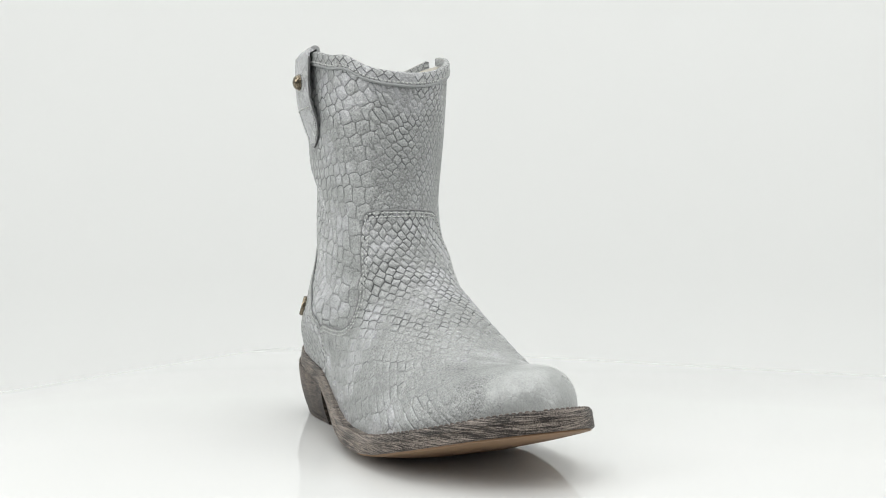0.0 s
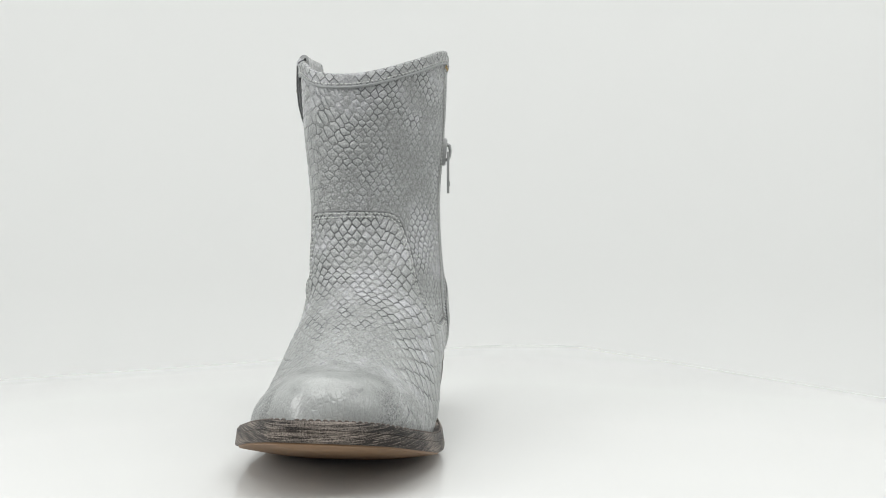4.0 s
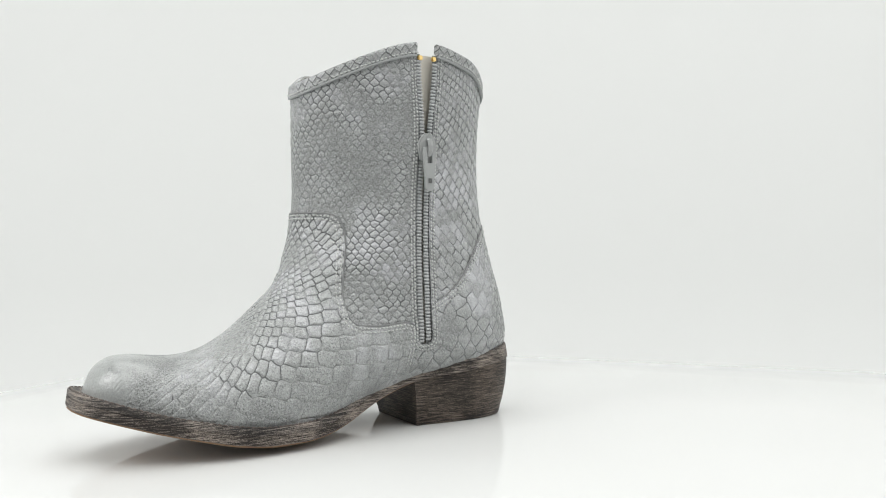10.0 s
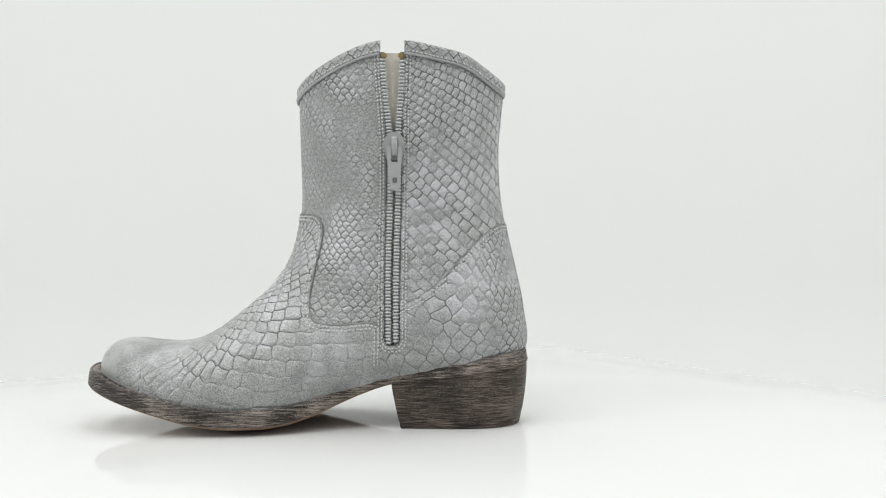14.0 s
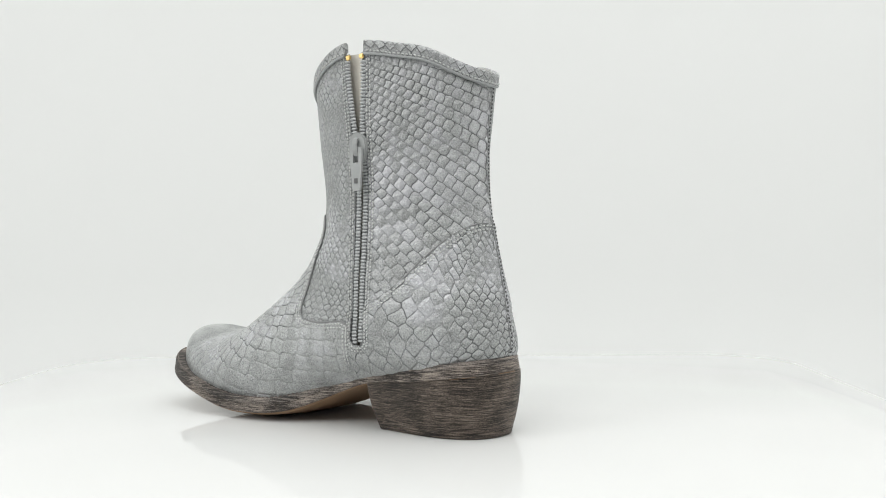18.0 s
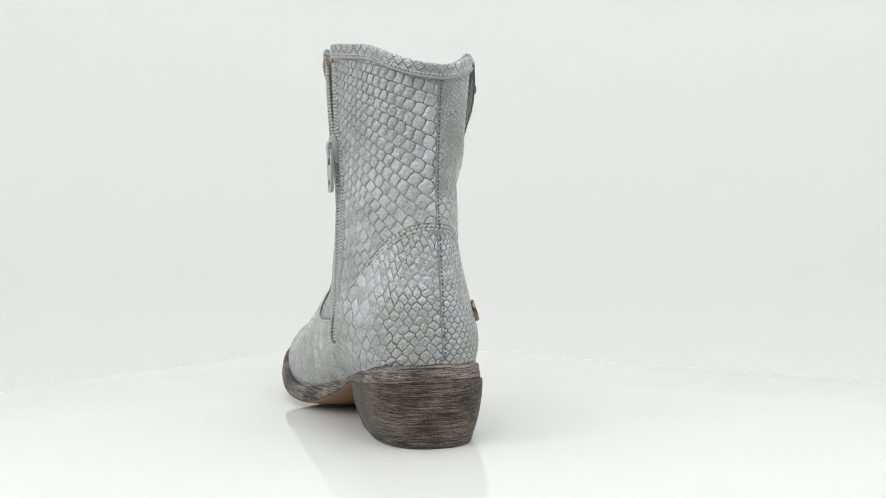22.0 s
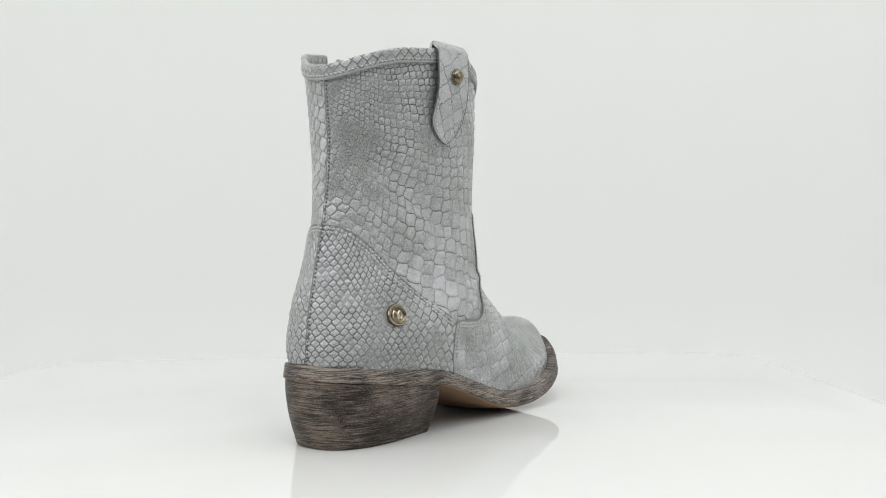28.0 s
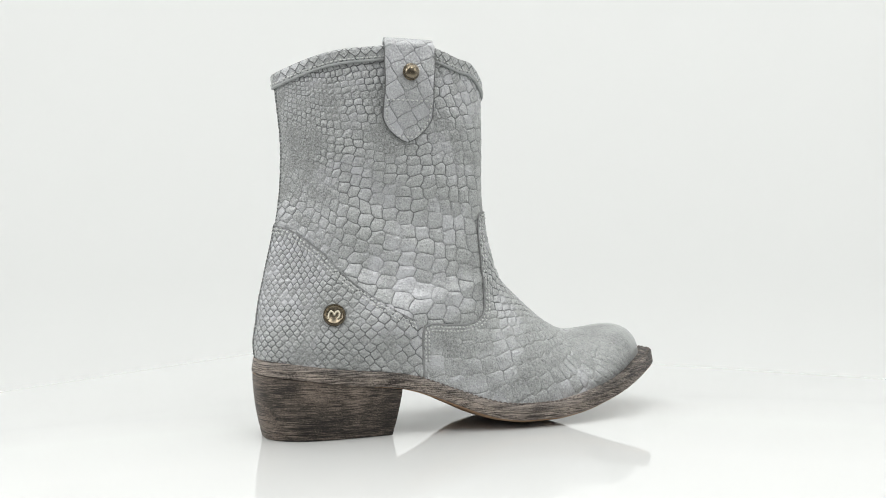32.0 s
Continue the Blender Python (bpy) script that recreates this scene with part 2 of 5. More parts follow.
def lay_scales(me, uvs, pitch):
    """Lattice of the embossed scales: one unit of the map is one scale, pitch its size in boot units."""
    layer = me.uv_layers.new(name="scales")
    idx = np.empty(len(me.loops), dtype=np.int32)
    me.loops.foreach_get("vertex_index", idx)
    layer.data.foreach_set("uv", np.asarray(uvs, dtype=np.float32)[idx].ravel())
    me.attributes.new("pitch", "FLOAT", "POINT").data.foreach_set("value", np.asarray(pitch, dtype=np.float32))


def piece(name, verts, faces, mat, parent, label="", smooth=True, uvs=None, sharp=None):
    me = mesh_of(name, verts, faces, mat, smooth, uvs)
    if sharp is not None:
        me.set_sharp_from_angle(angle=radians(sharp))
    ob = new(name, me)
    ob.parent = parent
    return tagged(ob, label) if label else ob


def part(name, bm, mat, parent, label="", sharp=40):
    me = bpy.data.meshes.new(name)
    bmesh.ops.recalc_face_normals(bm, faces=bm.faces)
    bm.to_mesh(me)
    bm.free()
    me.polygons.foreach_set("use_smooth", [True] * len(me.polygons))
    me.set_sharp_from_angle(angle=radians(sharp))
    me.materials.append(mat)
    ob = new(name, me)
    ob.parent = parent
    return tagged(ob, label) if label else ob


def spline(ts, vs, x):
    """Monotone cubic through (ts, vs)."""
    ts, vs, x = np.asarray(ts, float), np.asarray(vs, float), np.asarray(x, float)
    h = np.diff(ts)
    d = np.diff(vs) / h
    m = np.empty_like(vs)
    m[0], m[-1] = d[0], d[-1]
    for i in range(1, len(vs) - 1):
        if d[i - 1] * d[i] <= 0:
            m[i] = 0
        else:
            w1, w2 = 2 * h[i] + h[i - 1], h[i] + 2 * h[i - 1]
            m[i] = (w1 + w2) / (w1 / d[i - 1] + w2 / d[i])
    k = np.clip(np.searchsorted(ts, x) - 1, 0, len(ts) - 2)
    s = np.clip((x - ts[k]) / h[k], 0, 1)
    return (vs[k] * (1 + 2 * s) * (1 - s) ** 2 + m[k] * h[k] * s * (1 - s) ** 2 + vs[k + 1] * s * s * (3 - 2 * s) + m[k + 1] * h[k] * s * s * (s - 1))


def catmull(ts, vs, x):
    """Smooth (Catmull-Rom) curve through (ts, vs)."""
    ts, vs, x = np.asarray(ts, float), np.asarray(vs, float), np.asarray(x, float)
    m = np.gradient(vs, ts)
    h = np.diff(ts)
    k = np.clip(np.searchsorted(ts, x) - 1, 0, len(ts) - 2)
    s = np.clip((x - ts[k]) / h[k], 0, 1)
    return (vs[k] * (1 + 2 * s) * (1 - s) ** 2 + m[k] * h[k] * s * (1 - s) ** 2 + vs[k + 1] * s * s * (3 - 2 * s) + m[k + 1] * h[k] * s * s * (s - 1))


def smooth(a, b, x):
    s = np.clip((x - a) / (b - a), 0, 1)
    return s * s * (3 - 2 * s)


# ---- the studio ----
def sweep_wall():
    """White paper cyclorama: floor, curved foot and round wall, closed behind the camera by an added grey part."""
    prof = [(0.0, -0.42)] + [(1.25 * math.sin(a), -0.42) for a in (0.4, 0.9)] + \
           [(1.02 + 0.45 * math.sin(a), 0.03 - 0.45 * math.cos(a)) for a in np.linspace(0, math.pi / 2, 10)] + [(1.47, z) for z in (0.4, 0.9, 1.4, 1.9)]
    n, verts, faces, room = 96, [], [], []
    for r, z in prof:
        for j in range(n):
            a = 2 * math.pi * j / n
            verts.append((r * math.cos(a) * 1.12, 0.1 + r * math.sin(a), z))
    for i in range(len(prof) - 1):
        for j in range(n):
            k = (j + 1) % n
            f = (i * n + j, i * n + k, (i + 1) * n + k, (i + 1) * n + j)
            # added unseen part, kept dim so that less light bounces onto the boot
            behind = 55 <= j < 89 and i > 2
            (room if behind else faces).append(f)
    used = sorted({v for f in room for v in f})
    back = {v: k for k, v in enumerate(used)}
    ob = new("unseen_wall", mesh_of("unseen_wall", [verts[v] for v in used], [tuple(back[v] for v in f) for f in room], M_UNSEEN))
    tagged(ob, "unseen dim grey wall added behind the camera to cut bounced light", "wall", kind="structure")
    ob = new("backdrop", mesh_of("backdrop", verts, faces, M_SWEEP))
    tagged(ob, "seamless white studio backdrop curving round the turntable", "backdrop", kind="structure")
    top = [(1.68 * math.cos(2 * math.pi * j / n), 0.1 + 1.5 * math.sin(2 * math.pi * j / n), 1.9) for j in range(n)]
    low = [(x, y, 1.93) for x, y, z in top]
    ob = new("ceiling", mesh_of("ceiling", top + low, [tuple(range(n)), tuple(range(2 * n - 1, n - 1, -1))] + [(j, (j + 1) % n, n + (j + 1) % n, n + j) for j in range(n)], M_SWEEP, False))
    tagged(ob, "plain white studio ceiling", "ceiling", kind="structure")


def turntable():
    """Square plate of white gloss acrylic with rounded corners on a short drum."""
    base = new("turntable")
    tagged(base, "square white glossy acrylic turntable plate with rounded corners", "turntable")
    half, rad, thick = 0.355, 0.085, 0.008
    loop = []
    for q in range(4):
        cx, cy = [(1, 1), (-1, 1), (-1, -1), (1, -1)][q]
        for a in np.linspace(0, math.pi / 2, 13):
            b = a + q * math.pi / 2
            loop.append((cx * (half - rad) + rad * math.cos(b), cy * (half - rad) + rad * math.sin(b)))
    n, verts, faces = len(loop), [], []
    rings = [(0.003, 0.0), (0.0018, -0.0003), (0.0008, -0.001), (0.0001, -0.0022), (0.0, -0.0035), (0.0, -thick)]
    for inset, z in rings:
        s = 1 - inset / half
        verts += [(x * s, y * s, z) for x, y in loop]
    for i in range(len(rings) - 1):
        for j in range(n):
            k = (j + 1) % n
            faces.append((i * n + k, i * n + j, (i + 1) * n + j, (i + 1) * n + k))
    faces += [tuple(range(n)), tuple(reversed(range((len(rings) - 1) * n, len(rings) * n)))]
    plate = piece("plate", verts, faces, M_PLATE, base, sharp=30)
    plate.data.materials.append(M_RIM)
    plate.data.polygons.foreach_set("material_index", [1] * (len(faces) - 2) + [0, 0])
    bm = bmesh.new()
    bmesh.ops.create_cone(bm, cap_ends=True, segments=64, radius1=0.16, radius2=0.16, depth=0.406)
    bmesh.ops.translate(bm, verts=bm.verts, vec=(0, 0, -0.2145))
    part("drum", bm, M_SWEEP, base)
    return base


sweep_wall()
TABLE = turntable()


# ---- the boot: upper as a loft of oblique sections from collar to toe ----
AXIS = np.array([7.24, 10.32, 0.0])      # turning axis, in boot units; boot x forward, y to its left, z up


def local(p):
    return (np.asarray(p, float) - AXIS) * K


BOOT = new("ankle_boot")
tagged(BOOT, "grey snake-embossed leather ankle boot with stacked heel and side zip", "boot")

# sections: front end (x, z), back end (x, z)
FRONT = [(69, 227.8), (68.8, 189.2), (69, 149), (72.3, 127), (76.7, 113.2), (78.9, 106.4), (81, 103.6), (82.6, 101), (84.4, 97.6), (87, 94.6), (91.5, 90.2), (98.8, 83.8), (108.6, 75.4),
         (121.2, 66.2), (137.8, 58.4), (154.5, 56.2), (169.4, 57.4), (182.2, 58.8), (192.1, 57.5), (199.5, 52), (203.6, 43.6), (205.9, 36)]
BACK = [(-72.6, 230.4), (-68.5, 192.7), (-69.4, 152.8), (-73.6, 126.9), (-78.6, 103.8), (-83.3, 78.6), (-83.8, 50.3), (-73, 42.1), (-37, 37.9), (0, 33), (33, 23), (60, 14), (84, 10),
        (109, 9), (134, 13), (155, 19), (170, 24), (183, 28), (193, 30.5), (199.8, 32), (203.6, 33), (205.6, 34)]
# reach to the left and to the right at the widest place, and at the back or lower end
LEFT = [51.5, 49.6, 45.9, 45.9, 46.6, 47.2, 47.9, 48.7, 50.5, 52.5, 54.5, 56.9, 59.6, 61.1, 61.1, 60, 55.6, 49.5, 42.5, 34.8, 27.1, 22.6]
RIGHT = [-44.4, -40.6, -35, -34.2, -34.6, -36.6, -40.9, -40.6, -38.9, -37.5, -37.6, -38.8, -39.4, -38.5, -35.2, -29.7, -21.4, -11.5, -3.1, 3.8, 9.7, 13.2]
LOW_L = [0, 0, 0, 0, 0, 0, 2.6, 17.4, 31.2, 32.5, 34.5, 43, 49.5, 54, 56, 55.5, 52, 47.5, 41.5, 34.5, 27, 22.6]
LOW_R = [0, 0, 0, 0, 0, 0, -5, -18.4, -31.8, -35.3, -38.5, -40.5, -42, -41.5, -37.5, -31, -21.8, -11.8, -3.4, 3.8, 9.7, 13.2]
MID_F = [0.7, 0.3, -0.2, 0.5, 1.7, 2.7, 3.7, 3.9, 4.4, 5, 5.6, 7, 8.4, 10.4, 12.8, 15.3, 17.2, 18.7, 19.6, 19.6, 18.6, 18]
MID_B = [-5, -4, -2.5, -2, -1.5, -1, -1, -0.5, 0, 0, 0, 2, 5, 8, 11, 14, 16.5, 18.2, 19.3, 19.3, 18.5, 18]
WIDEST = [0.54, 0.54, 0.56, 0.57, 0.57, 0.54, 0.51, 0.48, 0.44, 0.38, 0.35, 0.33, 0.31, 0.29, 0.25, 0.22, 0.2, 0.2, 0.2, 0.2, 0.2, 0.2]
# roundness of the back, of the left front and of the right front
FULL_B = [1.79, 1.74, 1.72, 1.74, 1.86, 2.12, 2.12, 1.75, 1.47, 1.37, 1.37, 1.42, 1.5, 1.55, 1.65, 1.75, 1.9, 2, 2, 2, 2, 2]
FULL_FL = [1.92, 1.71, 1.55, 1.6, 1.95, 2.24, 2.47, 2.52, 2.52, 2.5, 2.5, 2.52, 2.59, 2.61, 2.6, 2.6, 2.6, 2.54, 2.41, 2.27, 2.2, 2.2]
FULL_FR = [2.3, 2.53, 2.75, 2.8, 2.6, 2.41, 2.3, 2.2, 2.12, 2.07, 1.99, 1.96, 1.87, 1.82, 1.82, 1.91, 2.03, 2.14, 2.23, 2.3, 2.2, 2.2]
LIFT = [23.2, 13.4, 4, 0.8] + [0] * 18       # the collar rises at both sides

NS, NA = 500, 480


def upper_grid():
    f, b = np.array(FRONT, float), np.array(BACK, float)
    step = 0.5 * np.hypot(*np.diff(f, axis=0).T) + 0.5 * np.hypot(*np.diff(b, axis=0).T)
    ts = np.concatenate([[0], np.cumsum(step)])
    u = np.linspace(0, ts[-1], NS)
    chan = [catmull(ts, c, u)[:, None] for c in (f[:, 0], f[:, 1], b[:, 0], b[:, 1], LEFT, RIGHT, LOW_L, LOW_R, MID_F, MID_B, WIDEST, FULL_B, FULL_FL, FULL_FR, LIFT)]
    fx, fz, bx, bz, wl, wr, ll, lr, mf, mb, pos, pb, pl, pr, lift = chan
    phi = np.linspace(0, 2 * math.pi, NA, endpoint=False)[None, :]
    q = (1 - np.cos(phi)) / 2
    left = phi < math.pi
    mid = mb + (mf - mb) * q
    wide = np.where(left, wl, wr) - mid
    low = np.where(left, ll, lr) - mb
    low = np.where(np.where(left, ll, -lr) <= 0, 0, low)
    t1 = np.clip((pos - q) / pos, 0, 1)
    t2 = np.clip((q - pos) / (1 - pos), 0, 1)
    g1 = np.clip(1 - t1 ** pb, 0, 1) ** (1 / pb)
    pf = np.where(left, pl, pr)
    g2 = np.clip(1 - t2 ** pf, 0, 1) ** (1 / pf)
    y = np.where(q < pos, low + (wide - low) * g1, wide * g2)
    x = bx + (fx - bx) * q
    bell = lambda c, w: np.exp(-((q - c) / w) ** 2)
    wave = np.where(left, 3.2 * bell(0.16, 0.1) - 1.2 * bell(0.75, 0.16), 3.4 * bell(0.88, 0.06) - 4.0 * bell(0.4, 0.16))
    z = bz + (fz - bz) * q + lift * np.where(left, 1.0, 0.88) * np.sin(math.pi * q) + wave * lift / 23.2
    return np.stack([x, mid + y, z], axis=-1)


def grid_normals(g):
    du = np.gradient(g, axis=0)
    dv = (np.roll(g, -1, 1) - np.roll(g, 1, 1)) / 2
    n = np.cross(dv, du)
    n /= np.linalg.norm(n, axis=-1, keepdims=True) + 1e-9
    c = g.mean(axis=1, keepdims=True)
    flip = np.sign(np.sum(n * (g - c), axis=-1).mean())
    return n * flip


def blur(n, times):
    for _ in range(times):
        n = (n + np.roll(n, 1, 1) + np.roll(n, -1, 1) + np.concatenate([n[:1], n[:-1]]) + np.concatenate([n[1:], n[-1:]])) / 5
    return n / (np.linalg.norm(n, axis=-1, keepdims=True) + 1e-9)


GRID = upper_grid()
NORM = blur(grid_normals(GRID), 3)


def dent(x0, z0, ang, length, width, depth, side):
    """A soft crease pressed into one side of the shaft."""
    global GRID
    c, s = math.cos(radians(ang)), math.sin(radians(ang))
    dx, dz = GRID[..., 0] - x0, GRID[..., 2] - z0
    a, b = (dx * c + dz * s) / length, (-dx * s + dz * c) / width
    on = smooth(-6, 10, side * (GRID[..., 1] - 2))
    GRID = GRID - NORM * (depth * np.exp(-a * a - b * b) * on)[..., None]


dent(-12, 150, -38, 42, 11, 3.2, -1)
dent(-30, 178, -35, 36, 9, -1.6, -1)
dent(20, 118, -30, 30, 9, -1.2, -1)
dent(-20, 108, -20, 34, 10, 1.8, -1)
dent(62, 132, -60, 20, 7, 0.8, -1)
dent(72, 116, 20, 18, 6, 0.9, 1)
dent(30, 150, -10, 30, 14, 0.8, 1)
dent(-45, 140, 10, 25, 14, 0.9, 1)
NORM = blur(grid_normals(GRID), 2)
ROW = np.cumsum(np.concatenate([np.zeros((1, NA)), np.linalg.norm(np.diff(GRID, axis=0), axis=-1)]), axis=0)
STEP = np.linalg.norm(GRID - np.roll(GRID, 1, 1), axis=-1)
HALF = NA // 2
AROUND = np.zeros((NS, NA))              # way round from the front ridge
AROUND[:, HALF + 1:] = np.cumsum(STEP[:, HALF + 1:], axis=1)
AROUND[:, :HALF] = -np.cumsum(STEP[:, 1:HALF + 1][:, ::-1], axis=1)[:, ::-1]
BEHIND = np.zeros((NS, NA))              # way round from the back seam
BEHIND[:, 1:HALF + 1] = np.cumsum(STEP[:, 1:HALF + 1], axis=1)
BEHIND[:, HALF + 1:] = -np.cumsum(np.concatenate([STEP[:, HALF + 2:], STEP[:, :1]], axis=1)[:, ::-1], axis=1)[:, ::-1]


def at(field, i, j):
    """Value of a grid field at fractional rows i and columns j."""
    i = np.clip(i, 0, NS - 1.000001)
    a, b = np.floor(i).astype(int), np.floor(j).astype(int)
    s, t = i - a, j - b
    if field.ndim == 3:
        s, t = s[..., None], t[..., None]
    b0, b1, a1 = b % NA, (b + 1) % NA, np.minimum(a + 1, NS - 1)
    return (field[a, b0] * (1 - s) + field[a1, b0] * s) * (1 - t) + (field[a, b1] * (1 - s) + field[a1, b1] * s) * t


def outline(points, n=160, closed=True):
    p = np.array(points, float)
    if closed:
        p = np.concatenate([p, p[:1]])
    d = np.concatenate([[0], np.cumsum(np.hypot(*np.diff(p, axis=0).T))])
    u = np.linspace(0, d[-1], n)
    return np.stack([np.interp(u, d, p[:, 0]), np.interp(u, d, p[:, 1])], axis=1)


def rounded(points, times=3):
    p = np.array(points, float)
    for _ in range(times):
        nxt = np.roll(p, -1, 0)
        p = np.stack([p * 0.75 + nxt * 0.25, p * 0.25 + nxt * 0.75], axis=1).reshape(-1, 2)
    return p


def inside(poly, x, z):
    """Signed distance to a closed line in the side view: below nought inside."""
    best = np.full(x.shape, 1e9)
    odd = np.zeros(x.shape, bool)
    for (x0, z0), (x1, z1) in zip(poly, np.roll(poly, -1, 0)):
        dx, dz = x1 - x0, z1 - z0
        t = np.clip(((x - x0) * dx + (z - z0) * dz) / (dx * dx + dz * dz + 1e-9), 0, 1)
        best = np.minimum(best, np.hypot(x - x0 - t * dx, z - z0 - t * dz))
        if dz != 0:
            odd ^= ((z0 > z) != (z1 > z)) & (x < dx * (z - z0) / dz + x0)
    return np.where(odd, -best, best)


ON_LEFT = (np.arange(NA) < HALF)[None, :]
GX, GY, GZ = GRID[..., 0], GRID[..., 1], GRID[..., 2]


def zip_mid(z):
    return -1.0 - 2.6 * smooth(90, 190, z)


def zip_half(z):
    return 5.3 + 2.7 * smooth(187, 246, z)


# panel lines in the side view
VAMP_L = rounded([(120, 144), (60, 143.6), (50.5, 141.5), (47, 134), (47.5, 122), (50, 112), (53, 97), (54.5, 86), (52, 74), (45, 71), (30, 70.5), (6.2, 73), (6, 60), (8, 41), (8, -40), (300, -40), (300, 144)])
VAMP_R = rounded([(120, 144), (64, 143.6), (59, 141), (58.5, 127), (60, 112), (61, 97), (61, 82), (58, 73), (49, 69.5), (36, 69.5), (14.5, 72), (14.5, 60), (16.5, 36), (16.5, -40), (300, -40), (300, 144)])
COUNT_L = rounded([(-130, 137), (-72, 135.5), (-66, 133.5), (-58, 127), (-47, 115.5), (-35, 101), (-24, 91.5), (-9, 83), (6, 78), (6.2, 60), (8, 41), (8, -40), (-130, -40)])
COUNT_R = rounded([(-130, 137), (-72, 135.5), (-62, 131), (-46, 117.5), (-38, 107), (-25, 95), (-10, 84), (5, 75.5), (14.5, 72), (14.5, 60), (16.5, 36), (16.5, -40), (-130, -40)])
ZH = np.array([57, 60, 75, 120, 187, 205, 225, 245, 275], float)
SLIT = np.concatenate([np.stack([zip_mid(ZH) + zip_half(ZH) * np.r_[0.55, np.ones(8)], ZH], 1), np.stack([zip_mid(ZH) - zip_half(ZH) * np.r_[0.55, np.ones(8)], ZH], 1)[::-1]])
FAR = 40.0


def two_sided(left, right):
    return np.where(ON_LEFT, inside(left, GX, GZ), inside(right, GX, GZ))


D_VAMP = two_sided(VAMP_L, VAMP_R)
D_COUNT = two_sided(COUNT_L, COUNT_R)
D_SLIT = np.where(ON_LEFT, inside(SLIT, GX, GZ), FAR)

# move grid points onto the panel lines, so that the cuts are clean
PI, PJ = np.meshgrid(np.arange(NS, dtype=float), np.arange(NA, dtype=float), indexing="ij")
for fld in (D_VAMP, D_COUNT, D_SLIT):
    gi = np.gradient(fld, axis=0)
    gj = (np.roll(fld, -1, 1) - np.roll(fld, 1, 1)) / 2
    g2 = gi * gi + gj * gj + 1e-6
    si, sj = -fld * gi / g2, -fld * gj / g2
    near = (np.hypot(si, sj) < 0.62) & (np.abs(fld) < 3)
    near[:2] = False
    near[-2:] = False
    near[:, [0, 1, NA - 1, HALF - 1, HALF, HALF + 1]] = False
    PI, PJ = PI + np.where(near & (PI == np.round(PI)), si, 0), PJ + np.where(near & (PJ == np.round(PJ)), sj, 0)
POS, NRM = at(GRID, PI, PJ), at(NORM, PI, PJ)
NRM /= np.linalg.norm(NRM, axis=-1, keepdims=True)
SKIN_F = np.stack([at(AROUND, PI, PJ), at(ROW, PI, PJ)], -1) * K
SKIN_B = np.stack([at(np.where(np.abs(BEHIND) < 900, BEHIND, 0), PI, PJ), at(ROW, PI, PJ)], -1) * K
AROUND_P, BEHIND_P = SKIN_F[..., 0] / K, SKIN_B[..., 0] / K
SKIN_V = np.stack([at(AROUND, PI, PJ), 0.75 * POS[..., 0] - 0.68 * POS[..., 2]], -1) * K


def cell_field(p, default, blobs):
    """Kind of scale at the points p: a blend of (x, z, reach in x, reach in z, kind) spots."""
    w = np.full(len(p), 0.12)
    v = w * default
    for x, z, rx, rz, kind in blobs:
        k = np.exp(-((p[:, 0] - x) / rx) ** 2 - ((p[:, 2] - z) / rz) ** 2)
        w, v = w + k, v + k * kind
    return v / w


def stretch(c, knots, sizes):
    """Count of scales along c, whose size goes by the knots."""
    xs = np.linspace(-260, 330, 2400)
    f = np.concatenate([[0], np.cumsum(0.25 / np.interp(xs, knots, sizes))[:-1]]) * (xs[1] - xs[0]) / 0.25
    return np.interp(c, xs, f)


def net_of(across, along, rest, knots, sizes, tall=1.0):
    """Scale lattice whose size changes across the panel."""
    size = np.interp(across, knots, sizes)
    return stretch(across, knots, sizes), (along - rest) / (size * tall), size


# level way round the shaft from its front ridge, to the right
SIDE = 44 * np.arctan2(np.abs(POS[..., 1]), np.maximum(POS[..., 0] - 25, 0)) + np.clip(25 - POS[..., 0], 0, 60) + 40 * np.arctan2(np.maximum(-35 - POS[..., 0], 0), np.abs(POS[..., 1]))
SHAFTWARD = np.where(POS[..., 1] > 0, -SIDE, SIDE)
# level way round the heel from the back seam
HEELWARD = np.where(POS[..., 0] > -45, POS[..., 0] + 45 + 19 * math.pi, 38 * np.arctan2(np.abs(POS[..., 1]), -45 - POS[..., 0]))


def fan(across, high, c, near, tall=1.0):
    """Lattice of scales that grow evenly with the way from a far centre c; near is (way, size) at one place."""
    dx, dz = across - c[0], high - c[1]
    r, th = np.hypot(dx, dz), np.arctan2(dz, dx)
    step = near[1] / near[0]
    return th / step, tall * np.log(r / near[0]) / step, r * step


# behind the zip: small bricks in level rows under the collar, growing towards the back seam and downwards
TURN, AWAY, WIDE = fan(BEHIND_P, POS[..., 2], (185.0, 275.0), (107.0, 3.4))
BACK_NET = (AWAY, 1.95 * TURN, WIDE)
